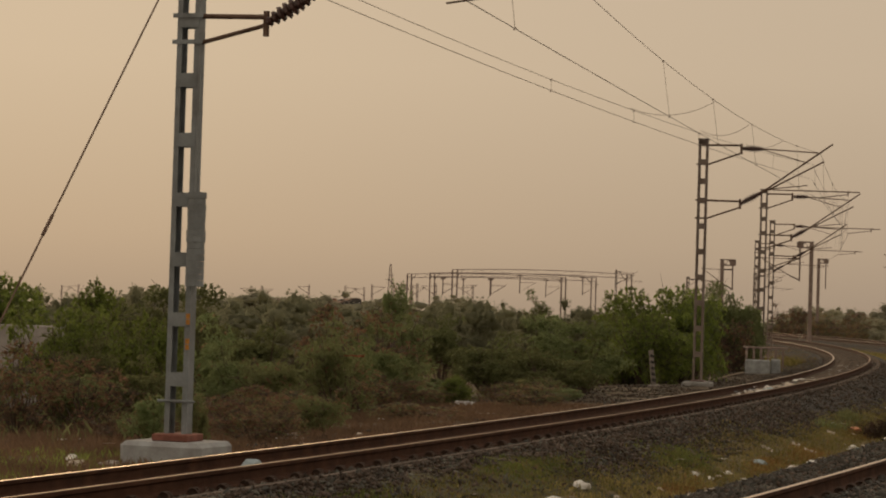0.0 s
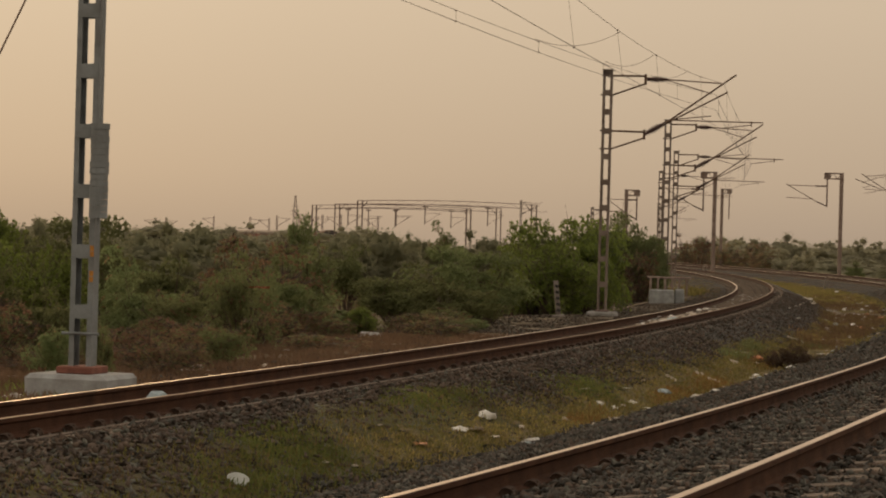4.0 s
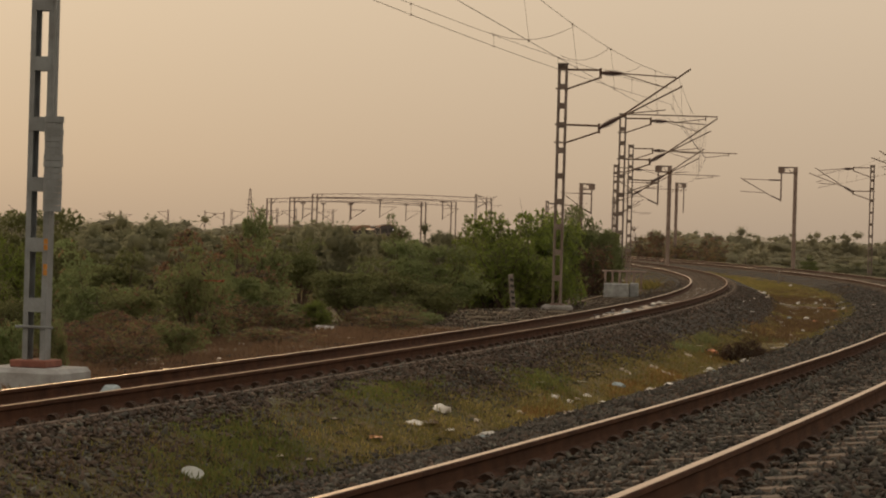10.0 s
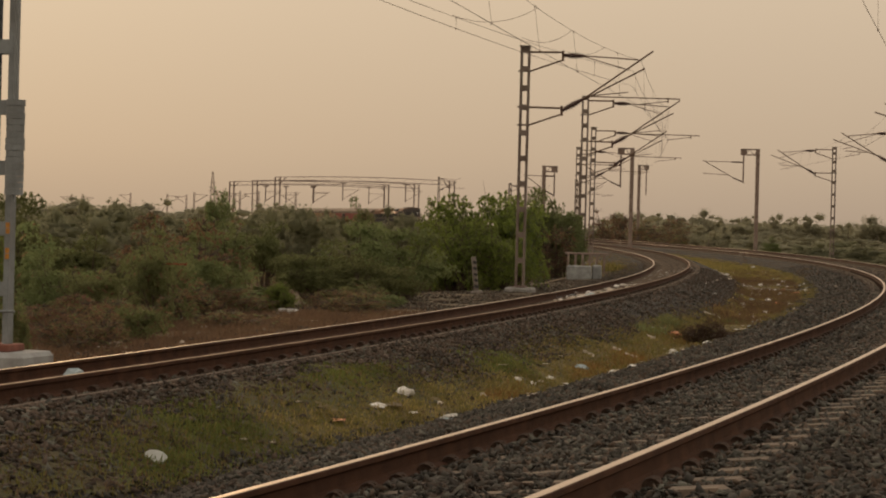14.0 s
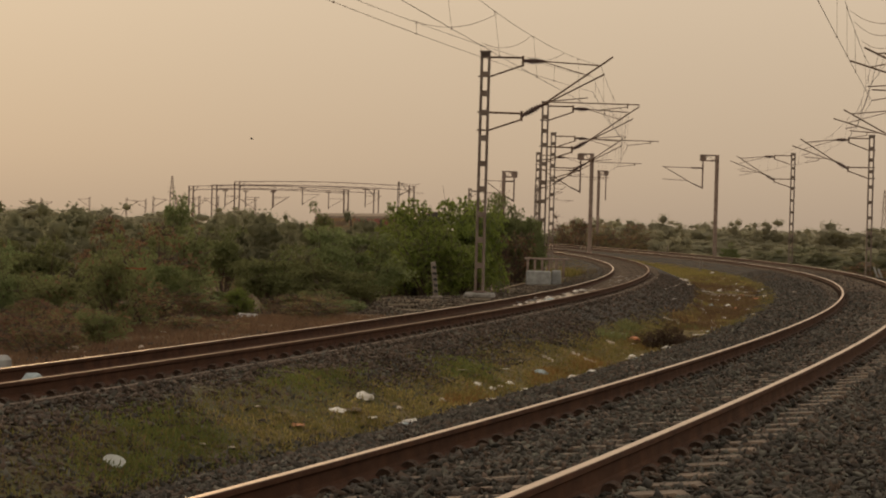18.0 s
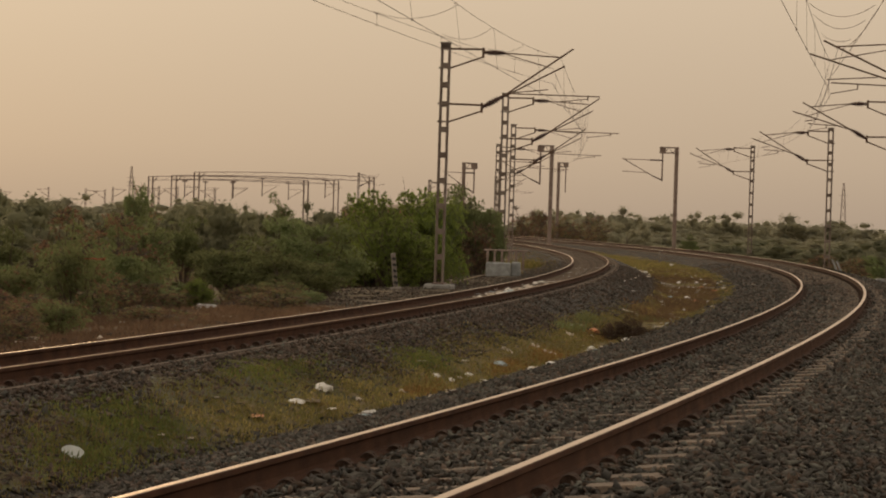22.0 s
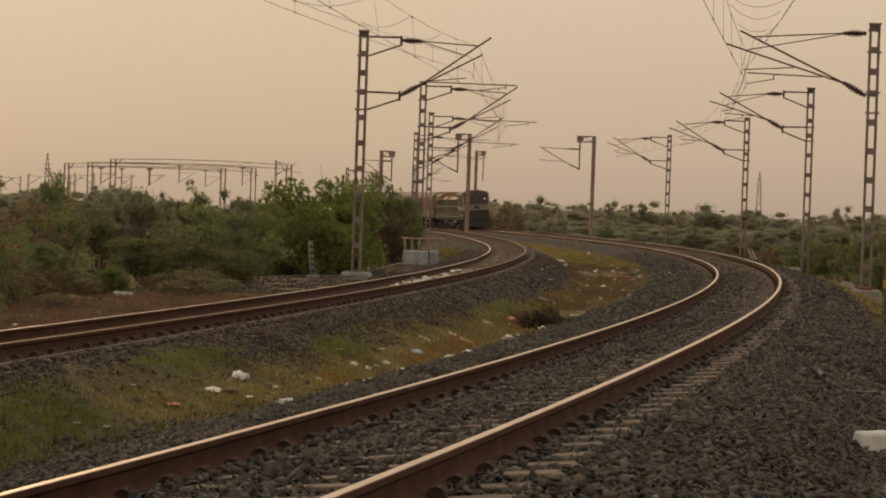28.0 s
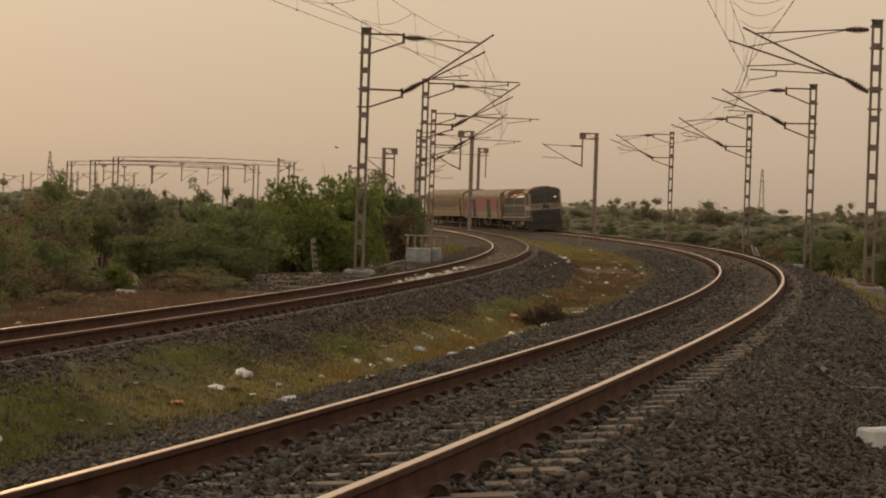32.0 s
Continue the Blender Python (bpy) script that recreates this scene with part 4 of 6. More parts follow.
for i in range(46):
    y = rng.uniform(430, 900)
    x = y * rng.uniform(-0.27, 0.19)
    put("hazed", x, y, rng.uniform(6, 13), (EYE + 0.0055 * y - gz(x, y)) * rng.uniform(0.7, 1.0))


# ================= grass and weeds =================
def tufts(name, places, height, spread, blades, mats, label, seed, share=0.15):
    """Thin bent blades in tufts, as one sward."""
    r = np.random.default_rng(seed)
    n = len(places) * blades
    base = np.repeat(places, blades, 0) + np.c_[r.normal(0, spread, (n, 2)), np.full(n, -0.02)]
    hh = np.repeat(height * r.uniform(0.5, 1.3, len(places)), blades) * r.uniform(0.5, 1.1, n)
    a = r.uniform(0, 2 * math.pi, n)
    side = np.c_[np.cos(a), np.sin(a), 0 * a]
    b = a + r.uniform(0.6, 2.4, n)
    lean = np.c_[np.cos(b), np.sin(b), 0 * b] * (hh * r.uniform(0.1, 0.7, n))[:, None]
    w = (0.006 + 0.014 * hh)[:, None]
    up = np.c_[0 * hh, 0 * hh, hh]
    v = np.stack([base - side * w, base + side * w, base + up + lean, base + up * 0.55 + lean * 0.35 - side * w * 0.9], 1).reshape(-1, 3)
    f = np.arange(n * 4).reshape(-1, 4).tolist()
    me = bpy.data.meshes.new(name)
    me.from_pydata(v.tolist(), [], f)
    for m in mats:
        me.materials.append(m)
    pick = (np.repeat(r.random(len(places)) < share, blades)).astype(np.int32)
    me.polygons.foreach_set("material_index", pick)
    me.update()
    return tagged(part(name, me, None), label, "grass", kind="stuff")


def patchy(x, y, scale, seed):
    return np.array([noise.noise(Vector((a * scale + seed, b * scale - seed, seed))) for a, b in zip(x, y)])


def hollow(n, s0, s1, seed, lo=2.0, hi=-2.6):
    """Places in the hollow between the tracks, from offset lo of the far track to offset hi of the near one."""
    r = np.random.default_rng(seed)
    s = r.uniform(s0, s1, n)
    out = []
    for q in s:
        a, b = FAR.at(q, 0.8725 + lo)[0], NEAR.at(q, 0.8725 + hi)[0]
        c = a.lerp(b, float(r.uniform(0, 1)))
        out.append((c.x, c.y))
    return np.array(out)


def sward(n, s0, s1, seed, mask, **kw):
    xy = hollow(n, s0, s1, seed, **kw)
    keep = patchy(xy[:, 0], xy[:, 1], 0.22, seed) + 0.35 * patchy(xy[:, 0], xy[:, 1], 0.9, seed + 2) > mask
    xy = xy[keep]
    return np.c_[xy, surface(xy[:, 0], xy[:, 1])]


M_DRYGRASS = leafy("dead_red_grass", (0.202, 0.130, 0.084), (0.138, 0.092, 0.061), 0.45, 0.15)


def meadow(n, s0, s1, seed, inner=0.0, outer=9.0, ragged=0.35):
    """Places on the grown-over floor of the hollow, from its ragged upper edge down to the near ballast."""
    r = np.random.default_rng(seed)
    s, k = r.uniform(s0, s1, n), r.uniform(0, 1, n)
    th = FAR.a - FAR.k * s
    u = 0.9 + 6.0 * k
    x = FAR.x0 + (np.cos(th) - math.cos(FAR.a)) / FAR.k + (0.8725 + u) * np.cos(th)
    y = 8 + (math.sin(FAR.a) - np.sin(th)) / FAR.k - (0.8725 + u) * np.sin(th)
    _, u2 = NEAR.plan(x, y)
    wave = ragged * patchy(x, y, 1.1, seed) * 2 + ragged * r.normal(0, 0.7, n)
    ok = (u > np.interp(s, EDGE_S, EDGE_U) + inner + wave) & (u2 < -3.75 + 0.2 * r.normal(0, 1, n)) & (u2 > -3.75 - outer + wave)
    x, y = x[ok], y[ok]
    return np.c_[x, y, surface(x, y)]


M_TAN = leafy("tan_dead_grass", (0.220, 0.152, 0.082), (0.152, 0.106, 0.060), vary=0.15)
M_TURF = material("mossy_turf", (0.078, 0.079, 0.031), 1.0, 0, 0.3, 1.3, (0.086, 0.064, 0.033), 1.0, 60, fine=0.5)


def turf(s0, s1, step, mat, label, outer=9.0, lift=0.0, seed=31):
    """The low mat of moss and short grass that the blades grow from, uneven and with a ragged edge, up to outer metres from the near ballast."""
    ss, us = np.arange(s0, s1, step), np.arange(1.0, 7.0, step * 0.6)
    S, U = np.meshgrid(ss, us)
    th = FAR.a - FAR.k * S
    x = FAR.x0 + (np.cos(th) - math.cos(FAR.a)) / FAR.k + (0.8725 + U) * np.cos(th)
    y = 8 + (math.sin(FAR.a) - np.sin(th)) / FAR.k - (0.8725 + U) * np.sin(th)
    r = np.random.default_rng(seed)
    x, y = x + r.uniform(-0.3, 0.3, x.shape) * step, y + r.uniform(-0.3, 0.3, x.shape) * step
    P = lambda k, q: patchy(x.ravel(), y.ravel(), k, q).reshape(x.shape)
    z = surface(x, y) + 0.018 + lift + 0.012 * P(4.3, 7) + 0.008 * P(9.0, 8) + r.uniform(-0.004, 0.006, x.shape)
    _, u2 = NEAR.plan(x, y)
    wave = 0.5 * P(1.1, 11) + 0.25 * P(3.7, 5)
    gaps = P(0.8, 17 + seed) + 0.7 * P(2.6, 19)
    upper = np.clip((U - np.interp(S, EDGE_S, EDGE_U) - 0.1) / 0.9, 0, 1)
    ok = (U > np.interp(S, EDGE_S, EDGE_U) + 0.15 + wave) & (u2 < -3.85 + 0.4 * wave) & (u2 > -3.85 - outer + 0.8 * wave) & (gaps > 0.12 - 0.75 * upper)
    i = np.arange(x.size).reshape(x.shape)
    f = np.stack([i[:-1, :-1], i[:-1, 1:], i[1:, 1:], i[1:, :-1]], -1)[ok[:-1, :-1]]
    used, back = np.unique(f, return_inverse=True)
    v = np.c_[x.ravel(), y.ravel(), z.ravel()][used]
    return tagged(part("turf", raw("turf", v, back.reshape(-1, 4).tolist(), mat, True), None), label, "grass", kind="stuff")


M_FRESH = leafy("fresh_green_grass", (0.172, 0.200, 0.060), (0.132, 0.152, 0.047), vary=0.15)


def patch(n, s, u, ls, lu, seed):
    """Places in a soft-edged oval patch at s and u along the far track."""
    r = np.random.default_rng(seed)
    out = [FAR.at(s + ls * a, 0.8725 + u + lu * b)[0][:2] for a, b in r.normal(0, 0.45, (n, 2))]
    xy = np.array(out)
    xy = xy[patchy(xy[:, 0], xy[:, 1], 1.6, seed) > -0.25]
    return np.c_[xy, surface(xy[:, 0], xy[:, 1])]


M_STRAWTURF = material("matted_yellow_grass", (0.165, 0.120, 0.056), 1.0, 0, 0.3, 1.6, (0.100, 0.086, 0.036), 1.0, 60, fine=0.5)
turf(8, 64, 0.10, M_TURF, "mossy green and brown turf in the hollow")
turf(15.5, 27, 0.10, M_STRAWTURF, "matted yellow grass along the foot of the ballast", 0.4, 0.007, 32)
turf(24, 64, 0.12, M_STRAWTURF, "matted yellow grass on the floor of the hollow", 1.1, 0.007, 33)
stones("loose_ballast", np.vstack([meadow(4500, 8, 45, 41), meadow(9000, 8, 24, 47)]) + (0, 0, 0.012), 0.055, "stray ballast stones lying in the grass", M_STONE_RUST)
stones("loose_ballast", meadow(5000, 8, 13, 43) + (0, 0, 0.02), 0.06, "stray ballast stones lying in the grass", M_STONE_RUST)
tufts("grass_sward", meadow(50000, 11, 62, 11), 0.042, 0.10, 11, (M_GRASS, M_TAN), "short soft green grass in the hollow between the tracks", 1, 0.15)
tufts("grass_sward", meadow(6500, 7, 13, 19, 0.1), 0.042, 0.10, 11, (M_GRASS, M_TAN), "thin olive grass between stones in the hollow", 21, 0.35)
tufts("grass_sward", meadow(26000, 15.5, 26, 12, 0.05, 0.6), 0.05, 0.10, 9, (M_STRAW, M_GRASS), "yellow dry grass along the foot of the ballast", 2, 0.4)
tufts("grass_sward", meadow(34000, 24, 64, 18, 0.1, 1.4), 0.06, 0.10, 8, (M_STRAW, M_GRASS), "straw-coloured grass on the floor of the hollow", 17, 0.35)
for n, ps, pu, ls, lu, seed in ((1000, 14.2, 2.15, 1.2, 0.6, 51), (600, 12.2, 2.45, 1.2, 0.4, 52), (900, 20.5, 1.75, 2.0, 0.5, 53), (1100, 27.4, 2.35, 1.5, 0.4, 54)):
    tufts("grass_sward", patch(n, ps, pu, ls, lu, seed), 0.05, 0.09, 12, (M_FRESH, M_GRASS), "patch of fresh bright green grass in the hollow", seed, 0.2)
M_RUSSET = leafy("russet_dead_grass", (0.31, 0.178, 0.068), (0.215, 0.128, 0.052), vary=0.15)
for n, ps, pu, ls, lu, seed in ((700, 35.2, 3.15, 2.4, 0.30, 61), (500, 31.0, 3.05, 2.0, 0.25, 62), (600, 44.6, 3.25, 2.4, 0.35, 63), (300, 24.0, 2.95, 1.6, 0.2, 64), (420, 62.0, 3.3, 3.0, 0.6, 65), (380, 69.0, 4.2, 4.0, 0.8, 66)):
    tufts("dry_grass", patch(n, ps, pu, ls, lu, seed), 0.07, 0.10, 11, (M_RUSSET, M_STRAW), "patch of russet dead grass in the hollow", seed, 0.3)
for n, ps, pu, ls, lu, seed in ((60, 48.5, 2.65, 2.6, 0.25, 71), (26, 43.5, 2.7, 1.2, 0.2, 72), (30, 57.0, 3.6, 1.6, 0.5, 73)):
    tufts("weeds", patch(n, ps, pu, ls, lu, seed), 0.16, 0.11, 14, (M_LEAF_DARK, M_GRASS), "dark green weeds at the edge of the hollow", seed, 0.3)
tufts("grass_sward", sward(9000, 55, 185, 13, -0.08, lo=2.9, hi=-3.2), 0.09, 0.13, 9, (M_GRASS, M_STRAW), "yellow-green grass in the wide hollow with litter", 3, 0.36)
tufts("grass_sward", sward(6000, 120, 240, 15, -0.3, lo=2.0, hi=-3.2), 0.16, 0.2, 8, (M_GRASS, M_STRAW), "yellow-green grass between the curving tracks far off", 14, 0.4)
tufts("dry_grass", sward(5000, 54, 150, 14, -0.05, lo=3.0, hi=-3.8), 0.16, 0.14, 8, (M_TAN, M_DRYGRASS), "brown and straw-coloured dead grass in the wide hollow", 13, 0.35)
rr = np.random.default_rng(21)


def strip(line, n, s0, s1, u0, u1, mask, seed):
    s, u = rr.uniform(s0, s1, n), rr.uniform(u0, u1, n)
    p = np.array([line.at(a, 0.8725 + b)[0][:2] for a, b in zip(s, u)])
    p = p[patchy(p[:, 0], p[:, 1], 0.3, seed) > mask]
    return np.c_[p, surface(p[:, 0], p[:, 1])]


tufts("dry_grass", strip(FAR, 6500, 12, 50, -5.5, -1.7, -0.35, 23), 0.07, 0.14, 9, (M_DRYGRASS, M_TAN), "short dead red-brown grass along the far track", 24, 0.25)
tufts("dry_grass", strip(FAR, 6000, 14, 53, -13, -3.6, -0.4, 3), 0.17, 0.17, 10, (M_DRYGRASS, M_TAN), "dead reddish-brown grass on the earth beside the far track", 4, 0.05)
tufts("dry_grass", strip(FAR, 2600, 80, 190, -10, -5.5, -0.1, 4), 0.24, 0.14, 8, (M_DRYGRASS, M_GRASS), "dry weeds on the slope beside the far track", 5, 0.25)
tufts("weeds", strip(FAR, 2600, 25, 130, -30, -8, -0.3, 5), 0.34, 0.4, 11, (M_DRYGRASS, M_LEAF), "tall dull green weeds under the thorn scrub", 6, 0.35)
tufts("weeds", strip(FAR, 1100, 12, 27, -7.5, -3.4, -0.4, 12), 0.13, 0.12, 9, (M_LEAF_BRIGHT, M_GRASS), "fresh green weeds beside the first mast", 16, 0.35)
tufts("weeds", strip(FAR, 1300, 105, 230, -5.6, -1.7, -0.15, 14), 0.13, 0.16, 8, (M_TAN, M_GRASS), "brown and green weeds on the gravel beside the far track", 18, 0.4)
tufts("weeds", strip(FAR, 260, 122, 140, -4.6, -2.6, -0.3, 17), 0.3, 0.16, 10, (M_GRASS, M_STRAW), "yellow-green weeds beside the concrete trough", 20, 0.25)
tufts("weeds", strip(NEAR, 2200, 120, 300, -5.5, -1.7, -0.2, 15), 0.10, 0.2, 8, (M_TAN, M_DRYGRASS), "sparse dead weeds on the gravel", 19, 0.4)
tufts("weeds", strip(NEAR, 2400, 40, 190, 4.0, 14, -0.15, 6), 0.24, 0.14, 9, (M_GRASS, M_STRAW), "green and yellow weeds beyond the near track", 7, 0.4)
tufts("weeds", strip(NEAR, 1600, 110, 330, 8, 60, -0.2, 7), 0.6, 0.35, 10, (M_LEAF, M_STRAW), "low scrub and weeds on the far side of the line", 8, 0.2)
tufts("weeds", strip(NEAR, 900, 38, 80, 2.7, 4.4, -0.3, 9), 0.13, 0.1, 9, (M_STRAW, M_GRASS), "yellow grass along the edge of the gravel", 10, 0.4)
tufts("weeds", strip(NEAR, 700, 6, 40, 2.5, 4.2, 0.05, 8), 0.05, 0.06, 8, (M_STRAW, M_GRASS), "thin dry grass at the edge of the gravel", 9, 0.3)


# ================= litter =================
M_PLASTIC = material("white_plastic", (0.80, 0.77, 0.72), 0.45, 0, 0.12, 6, per_object=0.15)
M_BLUE = material("pale_blue_plastic", (0.34, 0.42, 0.46), 0.45, 0, 0.15, 6)
M_ORANGE = material("orange_plastic", (0.55, 0.20, 0.07), 0.5, 0, 0.2, 6)
M_CARD = material("grimy_paper", (0.58, 0.50, 0.41), 0.8, 0, 0.2, 5)


def crumple(seed, flat):
    """A crumpled bag: a lump with folds."""
    bm = B()
    bmesh.ops.create_icosphere(bm, subdivisions=2, radius=0.5)
    for v in bm.verts:
        d = v.co.normalized()
        k = 1 + 0.55 * noise.noise(d * 2.3 + Vector((seed, 0, 0))) + 0.3 * noise.noise(d * 6 + Vector((0, seed, 0)))
        v.co = Vector((d.x * 0.5 * k, d.y * 0.36 * k, max(-0.06, d.z * flat * k)))
    me = bpy.data.meshes.new("crumple")
    bm.to_mesh(me)
    bm.free()
    return me


def sheet_mesh(seed):
    """A bent sheet of paper or film with a little thickness."""
    bm = B()
    n, rows = 6, []
    for i in range(n):
        rows.append([bm.verts.new((i / 5 - 0.5, (j / 3 - 0.5) * 0.6, 0.10 + 0.16 * noise.noise(Vector((i * 0.7 + seed, j * 0.9, 0))))) for j in range(4)])
    for i in range(n - 1):
        for j in range(3):
            bm.faces.new((rows[i][j], rows[i][j + 1], rows[i + 1][j + 1], rows[i + 1][j]))
    bmesh.ops.solidify(bm, geom=bm.faces[:], thickness=0.012)
    me = bpy.data.meshes.new("sheet")
    bm.to_mesh(me)
    bm.free()
    return me


RAG = sheet_mesh(7.7)
RAG.materials.append(material("faded_red_cloth", (0.36, 0.10, 0.05), 0.8, 0, 0.25, 8))
rag = part("torn_rag", RAG, None, at=point_at(-8.96, 51.00, -0.94) @ Matrix.Diagonal((0.42, 0.42, 0.5, 1)))
tagged(rag, "torn faded red cloth caught on a thorn bush", "rag")
LITTER = {}
for mat_name, mt in (("white", M_PLASTIC), ("blue", M_BLUE), ("orange", M_ORANGE), ("card", M_CARD)):
    LITTER[mat_name] = []
    for i in range(3):
        for me in (crumple(i * 3.1 + len(mat_name), 0.28), sheet_mesh(i * 2.7 + len(mat_name))):
            me.materials.append(mt)
            LITTER[mat_name].append(me)
LITTER_LABEL = {"white": "crumpled white plastic bag lying on the ground", "blue": "pale blue plastic wrapper lying on the ground", "orange": "orange plastic scrap lying on the ground", "card": "grimy scrap of paper lying on the ground"}


def litter(x, y, size, colour="white", i=0, z=None, tall=1.0):
    me = LITTER[colour][i % 6]
    zz = float(surface(x, y)) + 0.03 if z is None else z
    ob = part("litter", me, None, at=Matrix.Translation((x, y, zz)) @ Matrix.Rotation(i * 1.7, 4, "Z") @ Matrix.Diagonal((size * (1 + 0.22 * (i % 4)), size * (1 - 0.12 * (i % 3)), size * tall, 1)))
    return tagged(ob, LITTER_LABEL[colour], "litter", "litter along the track")


for x, y, size, colour, i in [(-2.24, 27.90, 0.26, "white", 0), (-2.25, 26.65, 0.32, "card", 1), (-3.03, 24.50, 0.11, "card", 1), (-2.60, 24.35, 0.24, "orange", 1), (-1.86, 28.25, 0.10, "card", 0), (-1.13, 33.25, 0.14, "white", 0), (-0.84, 34.15, 0.09, "card", 0), (-0.32, 37.85, 0.23, "blue", 0), (-0.64, 38.35, 0.14, "card", 1), (1.06, 51.40, 0.28, "white", 1), (1.55, 52.40, 0.27, "orange", 0), (1.37, 47.30, 0.15, "white", 0), (2.11, 49.15, 0.18, "white", 0), (4.51, 80.30, 0.28, "white", 0), (5.30, 88.10, 0.22, "blue", 0), (3.64, 80.15, 0.20, "white", 1), (4.04, 91.35, 0.17, "white", 1), (6.21, 124.30, 0.26, "white", 0)]:
    litter(x, y, size, colour, i)
for x, y, size, colour, i in [(6.59, 103.05, 0.21, "white", 0), (7.25, 103.90, 0.22, "white", 0), (8.45, 103.10, 0.21, "white", 0), (8.99, 130.00, 0.45, "blue", 1), (10.32, 170.20, 0.31, "white", 0), (4.01, 115.15, 0.24, "white", 0), (-7.51, 34.60, 0.24, "white", 1), (-4.52, 38.05, 0.11, "white", 1), (-8.10, 49.60, 0.14, "white", 0), (-10.22, 55.95, 0.18, "card", 0), (-2.93, 21.90, 0.12, "card", 1), (-7.48, 34.65, 0.22, "white", 1), (-4.37, 26.75, 0.16, "white", 1), (-9.86, 57.05, 0.16, "white", 0), (-9.75, 53.85, 0.17, "card", 1), (-8.83, 44.50, 0.10, "card", 0), (-1.52, 50.25, 0.14, "white", 0), (-4.34, 26.60, 0.12, "white", 1)]:
    litter(x, y, size, colour, i)
for x, y, size, colour, i in [(-3.14, 21.50, 0.13, "card", 1), (9.17, 97.60, 0.27, "card", 1), (1.20, 47.53, 0.13, "card", 1), (1.51, 45.58, 0.15, "card", 0), (6.18, 108.40, 0.25, "white", 1), (3.91, 70.42, 0.12, "white", 0), (3.54, 62.05, 0.13, "card", 1), (3.61, 86.47, 0.18, "white", 1), (-2.04, 26.75, 0.19, "white", 1), (-11.12, 224.50, 0.72, "white", 0)]:
    litter(x, y, size, colour, i)
litter(-5.23, 24.10, 0.26, "blue", 0, 0.37, 1.9)


def plastic_strip(x, y, length, turn):
    """A long crumpled strip of pale sheet, lying on the grass."""
    r = np.random.default_rng(int(abs(x * 100)))
    bm, ring = B(), []
    for k in range(9):
        a = (k / 8 - 0.5) * length
        px, py = x + a * math.cos(turn), y + a * math.sin(turn)
        z, w = float(surface(px, py)) + 0.035 + r.uniform(0, 0.03), 0.028 * r.uniform(0.4, 1.4)
        ring.append([bm.verts.new((px + dx, py + dy, z + dz)) for dx, dy, dz in ((0, -w, -0.008), (0, -w * 0.6, 0.03), (0, w, 0.035), (0, w, -0.008))])
    for a, b in zip(ring, ring[1:]):
        for k in range(4):
            bm.faces.new((a[k], a[k - 1], b[k - 1], b[k]))
    bm.faces.new(ring[0])
    bm.faces.new(ring[-1][::-1])
    return tagged(part("plastic_strip", bm, M_CARD), "pale crumpled strip of sheeting lying in the grass", "litter")


for x, y, length, turn in ((2.90, 65.2, 0.50, 0.5), (0.27, 43.2, 0.17, 0.6), (0.52, 43.0, 0.24, 0.4), (-0.22, 40.4, 0.22, -0.4), (0.98, 48.9, 0.20, 0.6)):
    plastic_strip(x, y, length, turn)
r4 = np.random.default_rng(77)
for i in range(90):
    q = FAR.seat(52 + 25 * float(r4.beta(1.1, 2.4))) @ Vector((float(r4.normal(0.1, 0.33)), 0, float(r4.uniform(-0.20, -0.08))))
    litter(q.x, q.y, float(r4.uniform(0.06, 0.26)), str(r4.choice(["white", "white", "white", "card", "card", "blue"])), i, q.z, 0.9)
for i in range(80):
    q = FAR.seat(float(r4.uniform(44, 110))) @ Vector((float(r4.normal(0.05, 0.5)), 0, -0.17))
    litter(q.x, q.y, float(r4.uniform(0.04, 0.15)), str(r4.choice(["white", "white", "card"])), 2 * i + 1, q.z, 0.7)
for i in range(110):
    xy = hollow(1, 58, 150, 200 + i, 3.4, -3.2)[0]
    litter(xy[0], xy[1], float(r4.uniform(0.06, 0.24)), str(r4.choice(["white", "white", "white", "card", "blue", "orange"])), i)
for i in range(34):
    q = FAR.at(float(r4.uniform(66, 125)), 0.87 + float(r4.uniform(2.0, 4.2)))[0]
    litter(q.x, q.y, float(r4.uniform(0.06, 0.2)), str(r4.choice(["white", "card", "card"])), i)
for i in range(70):
    xy = hollow(1, 16, 62, 300 + i, 2.4 if i % 3 == 0 else 4.0, -3.8)[0]
    litter(xy[0], xy[1], float(r4.uniform(0.05, 0.19)), str(r4.choice(["white", "white", "card", "card", "blue"])), i)
for i in range(22):
    q = FAR.at(float(r4.uniform(20, 70)), 0.87 - float(r4.uniform(3.2, 9)))[0]
    litter(q.x, q.y, float(r4.uniform(0.10, 0.3)), str(r4.choice(["white", "card", "card"])), i)


# ================= masts with a drop arm, wide portals, far masts and towers =================
# weathered steel, its colour lightened for the haze round distant masts
M_DARKSTEEL = material("weathered_hazed_steel", (0.26, 0.200, 0.172), 0.75, 0.1, 0.3, 3, (0.185, 0.132, 0.108), 0.1, 40)


